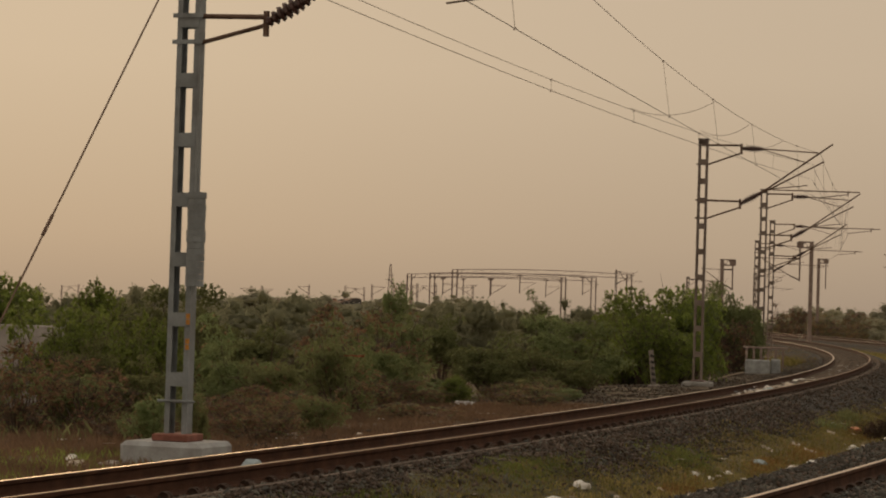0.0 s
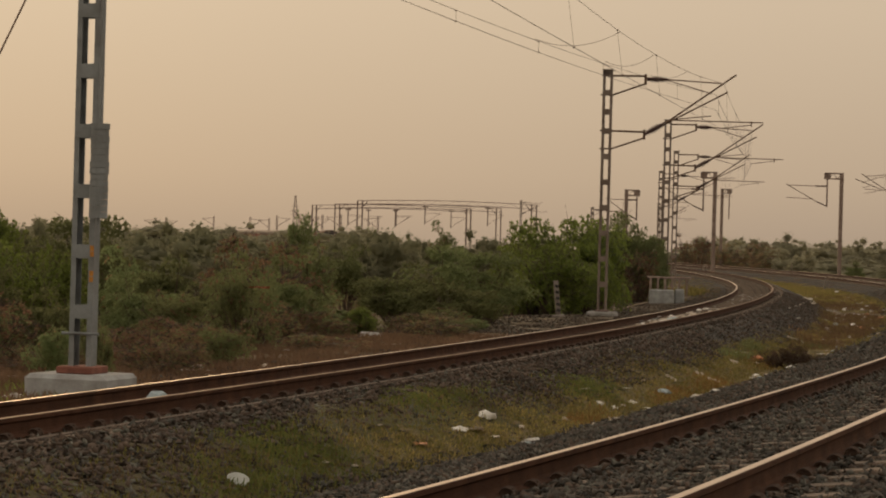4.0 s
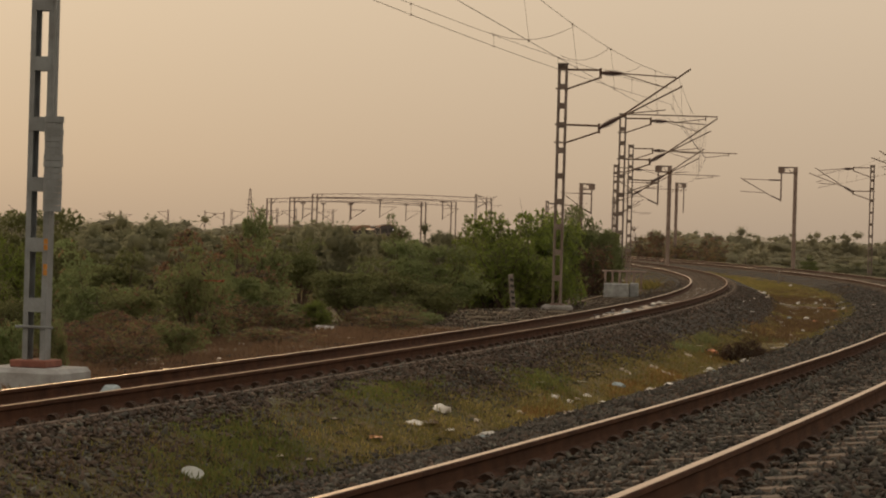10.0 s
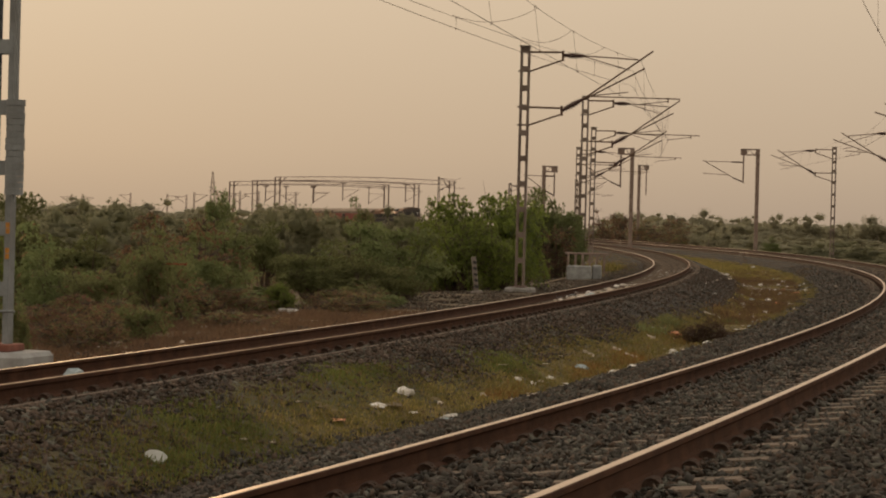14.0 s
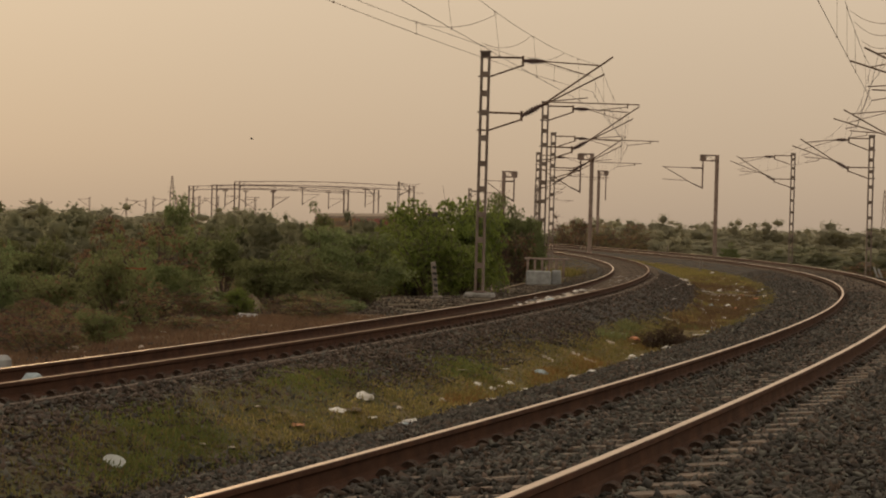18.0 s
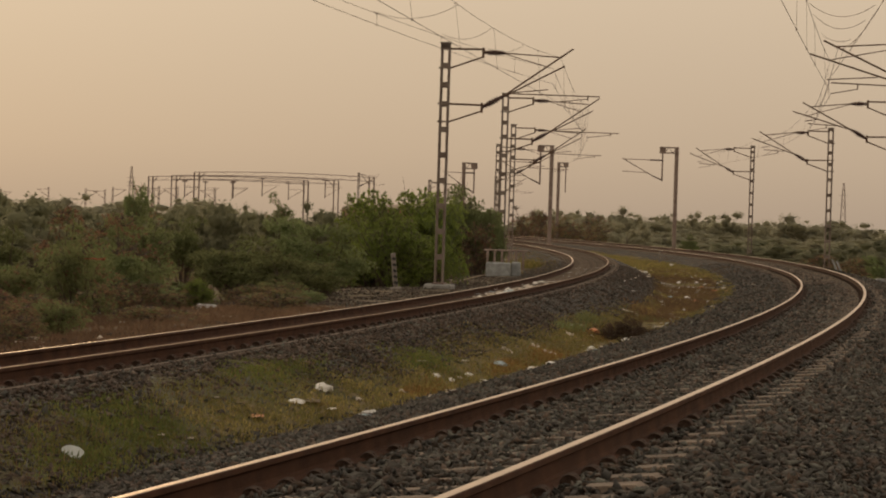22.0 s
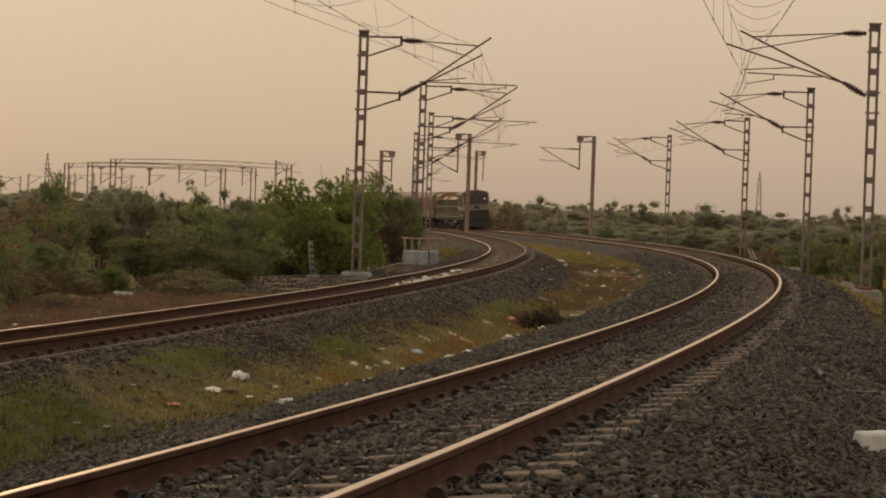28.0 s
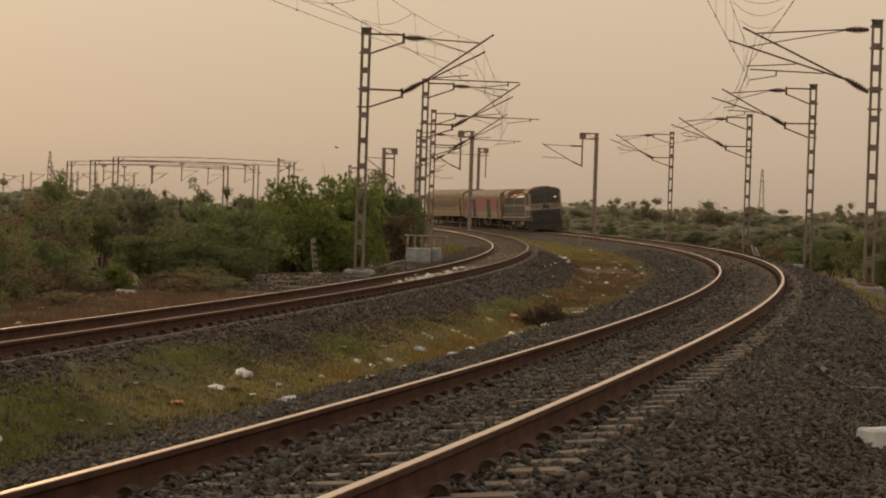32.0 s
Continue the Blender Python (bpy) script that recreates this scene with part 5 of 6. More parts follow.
def drop_mast(x, y, z_top, side, beam, drop, arm, width=0.34):
    """A tubular column with a short double beam and a hanging drop arm that carries a cantilever. z relative to the eye."""
    th = heading_at(x, y)
    g = gz(x, y) - 0.3
    h = EYE + z_top - g
    ob = thing("drop_arm_mast", "steel column with a short top beam and a hanging drop arm", "overhead mast", Matrix.Translation((x, y, g)) @ Matrix.Rotation(-th, 4, "Z"), "drop-arm masts")
    bm = B()
    box(bm, -width / 2, -width / 2, 0, width / 2, width / 2, h, 0.03)
    part("column", bm, M_DARKSTEEL, ob)
    for zz in (h - 0.06, h - 0.58):
        bm = B()
        box(bm, min(0.2 * -side, side * beam), -0.1, zz - 0.06, max(0.2 * -side, side * beam), 0.1, zz + 0.06)
        part("beam_chord", bm, M_DARKSTEEL, ob)
    for k in range(4):
        bm = B()
        a, b = side * beam * k / 4, side * beam * (k + 1) / 4
        tube(bm, (a, 0, h - 0.58 if k % 2 else h - 0.06), (b, 0, h - 0.06 if k % 2 else h - 0.58), 0.03, 6)
        part("brace", bm, M_DARKSTEEL, ob)
    bm = B()
    box(bm, side * beam * 0.85 - 0.3, -0.07, h - 0.62, side * beam * 0.85 + 0.3, 0.07, h - 0.05)
    part("end_plate", bm, M_DARKSTEEL, ob)
    dx = side * beam * 0.85
    bm = B()
    tube(bm, (dx, 0, h - 0.5), (dx, 0, h - 0.6 - drop), 0.075, 8)
    part("drop_arm", bm, M_DARKSTEEL, ob)
    if arm:
        zb = h - 0.6 - drop
        c = part("cantilever", tube(B(), (dx, 0, zb + 0.1), (dx + arm * 0.25, 0, zb + 0.5), 0.06), M_INSUL, ob, "bracket arm with insulators")
        part("bracket_tube", tube(B(), (dx + arm * 0.25, 0, zb + 0.5), (dx + arm, 0, zb + 2.1), 0.035), M_RUSTY, c)
        part("insulator", tube(B(), (dx, 0, zb + 2.0), (dx + arm * 0.3, 0, zb + 2.0), 0.07), M_INSUL, c)
        part("stay_tube", tube(B(), (dx + arm * 0.3, 0, zb + 2.0), (dx + arm * 0.95, 0, zb + 2.02), 0.03), M_RUSTY, c)
        part("register_arm", tube(B(), (dx + arm * 0.35, 0, zb + 0.75), (dx + arm * 1.0, 0, zb + 0.85), 0.025), M_RUSTY, c)
    return ob


drop_mast(14.43, 236.00, 8.38, -1, 1.60, 2.70, -3.90)
drop_mast(2.31, 222.00, 7.72, -1, 1.20, 3.00, -3.60)
drop_mast(4.18, 312.00, 8.73, 1, 1.10, 3.20, 0.00)
drop_mast(-6.02, 238.00, 6.36, 1, 1.20, 2.40, -3.00)
mast(-3.48, 290.00, 1, -2.2, 6.20, 0.2, -2.1, 3.6, None)
mast(-11.67, 300.00, 1, -2.2, 5.73, 0.2, -2.1, 3.6, None)


def portal(xa, ya, xb, yb, z, legs, drops):
    """A wide portal: paired legs at both ends, a trussed beam, and drop arms. z of the beam relative to the eye."""
    a, b = Vector((xa, ya, 0)), Vector((xb, yb, 0))
    L = (b - a).length
    g = min(gz(xa, ya), gz(xb, yb)) - 0.4
    h = EYE + z - g
    ob = thing("overhead_portal", "wide steel portal across several tracks with hanging drop arms", "overhead portal", Matrix.Translation((xa, ya, g)) @ Matrix.Rotation(math.atan2(yb - ya, xb - xa), 4, "Z"), "wide portals")
    for x0 in (0, L):
        for dx in (0.0, legs if x0 == 0 else -legs):
            bm = B()
            box(bm, x0 + dx - 0.12, -0.12, 0, x0 + dx + 0.12, 0.12, h)
            part("leg", bm, M_DARKSTEEL, ob)
        sgn = 1 if x0 == 0 else -1
        part("knee_brace", tube(B(), (x0 + sgn * legs, 0, h - 1.2), (x0 + sgn * (legs + 1.0), 0, h - 0.1), 0.08, 6), M_DARKSTEEL, ob)
    for zz in (h, h - 0.75):
        pts = [Vector((L * k / 12, 0, zz + 0.35 * math.sin(math.pi * k / 12))) for k in range(13)]
        part("beam_chord", pipe(B(), pts, 0.06, 6), M_DARKSTEEL, ob)
    n = int(L / 1.6)
    for k in range(n):
        x0, x1 = L * k / n, L * (k + 1) / n
        s0, s1 = 0.35 * math.sin(math.pi * k / n), 0.35 * math.sin(math.pi * (k + 1) / n)
        part("lacing", tube(B(), (x0, 0, (h if k % 2 else h - 0.75) + s0), (x1, 0, (h - 0.75 if k % 2 else h) + s1), 0.025, 4), M_DARKSTEEL, ob)
    for q in drops:
        x0 = L * q
        bm = B()
        box(bm, x0 - 0.09, -0.09, h - 4.0, x0 + 0.09, 0.09, h - 0.6)
        d = part("drop_arm", bm, M_DARKSTEEL, ob)
        bm = B()
        box(bm, x0 - 0.55, -0.1, h - 0.90, x0 + 0.55, 0.1, h - 0.68)
        part("hanger", bm, M_DARKSTEEL, d)
        for sg in (1,):
            part("bracket_tube", tube(B(), (x0, 0, h - 3.8), (x0 + sg * 3.0, 0, h - 1.9), 0.035, 5), M_RUSTY, d)
            part("stay_tube", tube(B(), (x0, 0, h - 2.0), (x0 + sg * 2.8, 0, h - 1.95), 0.03, 5), M_RUSTY, d)
    return ob


portal(-60.2, 444.0, -27.4, 443.4, 8.6, 0.9, (0.38, 0.73))
portal(-67.8, 467.9, -35.9, 470.5, 8.3, 0.9, (0.08, 0.37, 0.7))
portal(-75.2, 487.2, -42.5, 479.2, 8.3, 0.9, (0.23, 0.36, 0.53))
mast(-27.49, 403.15, 1, -2.4, 8.50, 0.2, -2.1, 3.6, None)


def far_mast(x, y, z_top):
    """A thin mast far off, with its bracket."""
    g = gz(x, y) - 0.3
    h = EYE + z_top - g
    ob = thing("distant_mast", "thin distant overhead line mast with a bracket", "overhead mast", Matrix.Translation((x, y, g)), "distant masts")
    for dx in (-0.15, 0.15):
        bm = B()
        box(bm, dx - 0.06, -0.1, 0, dx + 0.06, 0.1, h)
        part("leg", bm, M_DARKSTEEL, ob)
    for k in range(1, int(h)):
        bm = B()
        box(bm, -0.2, -0.11, k - 0.12, 0.2, 0.11, k + 0.12)
        part("batten_plate", bm, M_DARKSTEEL, ob)
    sg = 1 if int(x * 7) % 2 else -1
    part("bracket_tube", tube(B(), (0, 0, h - 2.6), (sg * 3.2, 0, h - 0.6), 0.06, 5), M_RUSTY, ob)
    part("stay_tube", tube(B(), (0, 0, h - 0.5), (sg * 3.0, 0, h - 0.7), 0.05, 5), M_RUSTY, ob)
    return ob


for x, y, z in [(-217, 720, 5.9), (-210, 714, 6.3), (-168, 630, 5.3), (-173, 700, 6.6), (-142, 646, 6.5), (-141, 654, 6.5), (-130, 665, 7.6), (-107, 594, 6.8), (-114, 662, 7.4), (-97, 574, 7.1), (-99, 651, 8.0), (-25, 635, 12.2), (-78, 520, 6.9), (-74, 520, 7.0), (-83, 520, 6.5), (-66, 520, 6.9)]:
    far_mast(x, y, z)


def pylon(x, y, height):
    """A tapering lattice tower with cross-arms."""
    g = gz(x, y) - 0.5
    ob = thing("pylon", "slender lattice power pylon far off in the haze", "pylon", Matrix.Translation((x, y, g)), "pylons")
    w = lambda z: 1.5 * (1 - z / height) ** 0.8 + 0.3
    zs = [height * q for q in (0, 0.16, 0.3, 0.43, 0.55, 0.66, 0.76, 0.85, 0.93, 1.0)]
    for sx in (-1, 1):
        for sy in (-1, 1):
            part("leg", pipe(B(), [(sx * w(z), sy * w(z), z) for z in zs], 0.11, 4), M_DARKSTEEL, ob)
    for za, zb in zip(zs[:-1], zs[1:]):
        for sy in (-1, 1):
            part("brace", tube(B(), (-w(za), sy * w(za), za), (w(zb), sy * w(zb), zb), 0.06, 4), M_DARKSTEEL, ob)
            part("brace", tube(B(), (w(za), sy * w(za), za), (-w(zb), sy * w(zb), zb), 0.06, 4), M_DARKSTEEL, ob)
    for q in (0.66, 0.8):
        part("cross_arm", tube(B(), (-2.4, 0, height * q), (2.4, 0, height * q), 0.1, 4), M_DARKSTEEL, ob)
    return ob


pylon(-218, 1350, 31.4)
pylon(168, 1300, 33.1)


# ================= fittings on and round the nearest masts =================
def weights(mast_ob, h0, h1):
    """A stack of round cast-iron tensioning weights hung on a rod."""
    n = int((h1 - h0) / 0.085)
    rod = part("weight_rod", tube(B(), (0.25, -0.18, h0 - 0.1), (0.25, -0.18, h1 + 1.6), 0.014, 6), M_STEEL, mast_ob)
    for i in range(n):
        bm = B()
        r = 0.125 + random.uniform(-0.006, 0.006)
        z = h0 + i * 0.085
        tube(bm, (0.25, -0.18, z), (0.25, -0.18, z + 0.08), r, 14)
        part("weight_disc", bm, M_STEEL, rod)


weights(LEFT[0][0], 2.0, 3.36)
PLATE = material("faded_orange_plate", (0.55, 0.24, 0.04), 0.6, 0, 0.25, 12)
for zz in (1.14, 1.22, 1.48, 1.56):
    bm = B()
    box(bm, 0.12, -0.125, zz, 0.175, -0.115, zz + 0.07)
    part("number_plate", bm, PLATE, LEFT[0][0], "small faded orange plate")
part("ladder_clamp", tube(B(), (-0.26, -0.12, 0.44), (0.28, -0.12, 0.44), 0.02, 6), M_STEEL, LEFT[0][0])
guy = thing("guy_wire", "steel guy rod running down from the first mast to the ground", "guy wire")
GA, GB = point(-8.30, 31.50, 4.10), point(-8.87, 26.50, -0.61)
GB = GA.lerp(GB, (GA.z - gz(GB.x, GB.y) - 0.15) / (GA.z - GB.z))
strand("rod", [GA, GA.lerp(GB, 0.5), GB], 0.013, M_RUSTY, guy)
part("turnbuckle", tube(B(), GA.lerp(GB, 0.5), GA.lerp(GB, 0.54), 0.022, 8), M_RUSTY, guy)
bm = B()
box(bm, GB.x - 0.4, GB.y - 0.4, gz(GB.x, GB.y) - 0.3, GB.x + 0.4, GB.y + 0.4, GB.z + 0.04, 0.04)
part("anchor_block", bm, M_CONCRETE, guy)

# marker post with dark bars, on its little plinth
PX, PY = -4.20, 81.45
M_POST = material("grimy_whitewash", (0.23, 0.20, 0.175), 0.9, 0, 0.3, 5, (0.14, 0.12, 0.105), 0.4, 50)
post = thing("marker_post", "grimy white stone marker post with dark slanting bars", "marker post", Matrix.Translation((PX, PY, gz(PX, PY))) @ pose(0, 0, 0, 0, -6, 8))
bm = B()
box(bm, -0.08, -0.07, -0.3, 0.08, 0.07, 1.25, 0.02)
part("shaft", bm, M_POST, post)
bm = B()
box(bm, -0.2, -0.18, -0.3, 0.2, 0.18, 0.12, 0.04)
part("plinth", bm, M_POST, post)
M_BLACK = material("black_paint", (0.03, 0.03, 0.03), 0.7, 0, 0.3, 8)
for k in range(5):
    bm = B()
    box(bm, -0.07, -0.080, 0, 0.055, -0.072, 0.085, 0, pose(0, 0, 0.22 + 0.2 * k, 0, 28, 0))
    part("bar", bm, M_BLACK, post)

# concrete trough and its iron uprights by the third mast
TX, TY = -0.89, 109.00
M_TROUGH = material("blue_grey_concrete", (0.31, 0.325, 0.33), 0.9, 0, 0.25, 4, (0.22, 0.225, 0.225), 0.4, 50)
tr = thing("concrete_trough", "weathered concrete blocks with short iron uprights beside the mast", "concrete block", Matrix.Translation((TX, TY, gz(TX, TY))))
for x0, x1, y0, y1, z1 in ((-0.75, 0.35, -0.5, 0.4, 0.62), (0.37, 0.8, 0.3, 1.0, 0.66)):
    bm = B()
    box(bm, x0, y0, -0.4, x1, y1, z1, 0.05)
    part("block", bm, M_TROUGH, tr)
for k in range(6):
    bm = B()
    box(bm, -0.75 + 0.32 * k, 0.5, 0.3, -0.65 + 0.32 * k, 0.6, 1.15)
    part("upright", bm, M_DARKSTEEL, tr)
part("rail_bar", tube(B(), (-0.85, 0.55, 1.15), (1.1, 0.55, 1.15), 0.05, 6), M_DARKSTEEL, tr)


def stone_block(x, y, w, d, h, label, turn=0.0, mat=None):
    z = float(surface(x, y))
    bm = B()
    box(bm, -w / 2, -d / 2, -0.15, w / 2, d / 2, h, min(w, h) * 0.12)
    bmesh.ops.subdivide_edges(bm, edges=bm.edges[:], cuts=1, use_grid_fill=True)
    for v in bm.verts:
        k = noise.noise_vector(v.co * 5 + Vector((x, y, 0)))
        v.co += k * 0.035 * min(1, w)
        v.co.x *= 1 - 0.18 * max(0, v.co.z) / h
    ob = part("concrete_block", bm, mat or M_CONCRETE, at=Matrix.Translation((x, y, z)) @ Matrix.Rotation(turn, 4, "Z"))
    return tagged(ob, label, "concrete block")


stone_block(3.23, 17.85, 0.30, 0.26, 0.17, "whitewashed concrete block with worn edges on the gravel", 0.3, M_WHITEWASH)
stone_block(-7.72, 60.00, 0.56, 0.3, 0.15, "long pale stone slab lying on the earth", -0.1, M_WHITEWASH)
stone_block(16.27, 112.00, 0.5, 0.4, 0.3, "small pale stone beside the mast")
# thin posts and leaning stones by the line
for x, y, h, lean in [(9.88, 178.00, 1.00, 2), (1.75, 262.00, 1.10, 0), (16.36, 128.00, 0.75, -22), (16.47, 127.00, 0.75, -24), (10.09, 240.00, 0.90, 0)]:
    bm = B()
    box(bm, -0.05, -0.04, -0.3, 0.05, 0.04, h, 0.012)
    tagged(part("white_post", bm, M_CONCRETE if abs(lean) > 5 else M_POST, at=Matrix.Translation((x, y, float(surface(x, y)))) @ pose(0, 0, 0, 0, lean, 0)), "short whitewashed post beside the track", "post")

M_STRAWPIPE = material("dusty_rusty_pipe", (0.27, 0.20, 0.13), 0.8, 0.1, 0.3, 5)
# loose cables
cable = thing("loose_cable", "thin pale cable with a black end lying on the gravel", "cable")
strand("strand", [Vector((3.71, 23.50, float(surface(3.71, 23.50)) + 0.06)), Vector((3.78, 23.25, float(surface(3.78, 23.25)) + 0.06)), Vector((3.85, 22.90, float(surface(3.85, 22.90)) + 0.06)), Vector((4.12, 23.50, float(surface(4.12, 23.50)) + 0.06)), Vector((4.44, 24.35, float(surface(4.44, 24.35)) + 0.06))], 0.0035, M_STEEL, cable)
C0 = [Vector((3.67, 23.90, float(surface(3.67, 23.90)) + 0.06)), Vector((3.72, 23.75, float(surface(3.72, 23.75)) + 0.06)), Vector((3.71, 23.40, float(surface(3.71, 23.40)) + 0.06))]
part("black_end", pipe(B(), [p + Vector((0, 0, 0.03)) for p in C0], 0.028, 6), M_BLACK, cable, "black end sleeve")
edge = thing("edge_cable", "pale cable laid along the sleeper ends of the far track", "cable")
strand("strand", [FAR.seat(float(q)) @ Vector((1.22 + 0.02 * math.sin(q * 0.9), 0, -0.162)) for q in np.arange(4, 110, 1.0)], 0.012, material("dusty_cable_sheath", (0.20, 0.155, 0.125), 0.9, 0, 0.3, 2), edge)

# iron stake with a painted band beside the near track, and a bent pipe from the mast to the trough
stake = thing("iron_stake", "rusty iron stake with a faded yellow band in the gravel", "stake", Matrix.Translation((9.53, 52.27, float(surface(9.53, 52.27)))) @ pose(0, 0, 0, 0, -2, 12))
part("shaft", tube(B(), (0, 0, -0.3), (0, 0, 1.25), 0.035, 8, 0.028), M_RUSTY, stake)
part("band", tube(B(), (0, 0, 0.62), (0, 0, 0.80), 0.039, 8), PLATE, stake, "faded orange band")
part("cap", tube(B(), (0, 0, 1.25), (0, 0, 1.29), 0.04, 8, 0.02), M_BLACK, stake)
conduit = thing("rusty_conduit", "thin rusty pipe lying on the ground beside the mast", "pipe")
strand("pipe", [Vector((px, py, float(surface(px, py)) + 0.10)) for px, py in ((-2.75, 88.0), (-2.35, 95.0), (-2.05, 101.0), (-1.65, 107.5))], 0.028, M_STRAWPIPE, conduit)

# broken stump and a leaning stick beyond the near track
SX, SY = 16.12, 98.00
stump = thing("broken_stump", "grey broken concrete stump with a leaning stick", "rubble", Matrix.Translation((SX, SY, float(surface(SX, SY)))))
bm = B()
bmesh.ops.create_icosphere(bm, subdivisions=2, radius=0.5)
for v in bm.verts:
    d = v.co.normalized()
    v.co = Vector((d.x * 0.6, d.y * 0.4, d.z * 0.32)) * (1 + 0.5 * noise.noise(d * 2.1)) + Vector((0, 0, 0.1))
part("lump", bm, M_POST, stump)
part("stick", tube(B(), (0.05, 0, 0.1), (-0.35, 0, 0.95), 0.035, 6), M_BARK, stump)
# an oval plastic tub lying on its side in the grass
M_TUB = material("grimy_white_tub", (0.50, 0.52, 0.50), 0.5, 0, 0.15, 12)
TUBX, TUBY = -3.50, 19.25
tub = thing("plastic_tub", "white oval plastic tub lying in the grass", "tub", Matrix.Translation((TUBX, TUBY, float(surface(TUBX, TUBY)) + 0.06)) @ pose(0, 0, 0, 58, 12, -10))
part("shell", pipe(B(), [(0, 0, -0.05), (0, 0, -0.045), (0, 0, 0.03), (0, 0, 0.045)], [0.04, 0.085, 0.105, 0.112], 20), M_TUB, tub)
part("rim", pipe(B(), [(0, 0, 0.044), (0, 0, 0.05), (0, 0, 0.058)], [0.118, 0.122, 0.116], 20), M_TUB, tub, "grimy paler rim")
for c in tub.children:
    c.matrix_basis = Matrix.Diagonal((0.80, 0.44, 0.70, 1))
# grey boundary wall behind the scrub
WX, WY = -19.7, 62.0
wall = tagged(part("boundary_wall", box(B(), -5.0, -0.12, -0.5, 1.2, 0.12, 2.21, 0.03), material("grey_render", (0.36, 0.33, 0.31), 0.9, 0, 0.25, 1.2, (0.26, 0.235, 0.22), 0.3, 30), at=Matrix.Translation((WX, WY, gz(WX, WY))) @ pose(0, 0, 0, 0, 0, 6)), "low grey rendered wall behind the thorn scrub", "wall", kind="structure")


# ================= the train: a diesel locomotive, a red van and an ochre coach =================
# dark paint lifted towards grey to imitate haze over the train
M_NAVY = material("dark_blue_loco_paint", (0.056, 0.052, 0.050), 0.7, 0, 0.3, 1.5, (0.080, 0.066, 0.056))
M_CREAM = material("grimy_cream_band", (0.36, 0.29, 0.20), 0.6, 0, 0.3, 2.0, (0.25, 0.20, 0.15))
M_ROOFRED = material("dusty_brown_roof", (0.25, 0.14, 0.085), 0.7, 0, 0.3, 1.5)
M_RED = material("faded_red_coach_paint", (0.30, 0.085, 0.06), 0.55, 0, 0.2, 1.0, (0.22, 0.065, 0.05))
M_BEIGE = material("dusty_beige_coach_paint", (0.26, 0.185, 0.135), 0.6, 0, 0.2, 1.0, (0.20, 0.14, 0.10))
M_OCHRE = material("dusty_ochre_coach_paint", (0.30, 0.19, 0.09), 0.6, 0, 0.2, 1.0, (0.22, 0.14, 0.075))
M_GREYROOF = material("dusty_grey_roof", (0.17, 0.125, 0.09), 0.7, 0.1, 0.25, 1.0)
# black lifted in the same way for haze
M_UNDER = material("black_underframe", (0.052, 0.046, 0.042), 0.8, 0.2, 0.3, 4)
M_WHEEL = material("wheel_steel", (0.10, 0.08, 0.07), 0.5, 0.7, 0.3, 6)
M_GLASS = material("dark_window_glass", (0.06, 0.058, 0.056), 0.25, 0, 0.1, 3)
M_TINT = material("dusty_tinted_glass", (0.15, 0.105, 0.07), 0.35, 0, 0.2, 3)
M_LAMP = bpy.data.materials.new("lit_headlamp")
M_LAMP.use_nodes = True
lamp_b = M_LAMP.node_tree.nodes["Principled BSDF"]
lamp_b.inputs["Emission Color"].default_value, lamp_b.inputs["Emission Strength"].default_value = (1.0, 0.86, 0.68, 1), 0.6


def shell(bm, half, z0, z1, rise, y0, y1, n=8):
    """A body of rounded-roof section along y."""
    prof = [(-half, z0), (half, z0), (half, z1)] + [(half * math.cos(math.pi * k / n) * (1 if k not in (0, n) else 1), z1 + rise * math.sin(math.pi * k / n) ** 0.8) for k in range(1, n)] + [(-half, z1)]
    a, b = [bm.verts.new((x, y0, z)) for x, z in prof], [bm.verts.new((x, y1, z)) for x, z in prof]
    m = len(prof)
    for i in range(m):
        bm.faces.new((a[i], a[(i + 1) % m], b[(i + 1) % m], b[i]))
    bm.faces.new(a), bm.faces.new(b[::-1])
    bmesh.ops.recalc_face_normals(bm, faces=bm.faces)
    return bm


def bogie(owner, y, axles, gap):
    f = B()
    half = gap * (axles - 1) / 2 + 0.6
    for sx in (-1, 1):
        box(f, sx * 1.05 - 0.08, y - half, 0.45, sx * 1.05 + 0.08, y + half, 0.85, 0.04)
    box(f, -1.0, y - 0.4, 0.5, 1.0, y + 0.4, 0.8)
    bg = part("bogie", f, M_UNDER, owner, "black bogie frame")
    for i in range(axles):
        yy = y + (i - (axles - 1) / 2) * gap
        bm = B()
        tube(bm, (-0.95, yy, 0.47), (0.95, yy, 0.47), 0.07, 8)
        for sx in (-1, 1):
            tube(bm, (sx * 0.80, yy, 0.47), (sx * 0.92, yy, 0.47), 0.47, 20)
        part("wheelset", bm, M_WHEEL, bg)
        for sx in (-1, 1):
            bm = B()
            box(bm, sx * 1.16 - 0.07, yy - 0.16, 0.38, sx * 1.16 + 0.07, yy + 0.16, 0.62, 0.03)
            part("axle_box", bm, M_UNDER, bg)
    return bg


M_DUSTBAND = material("dusty_grey_front_band", (0.27, 0.225, 0.18), 0.7, 0, 0.35, 4.0, (0.12, 0.10, 0.085))
# pale glossy colour that imitates sun glint on the roof edges
M_GLINT = material("glossy_glint_cream", (0.55, 0.44, 0.34), 0.3, 0.2, 0.15, 3)


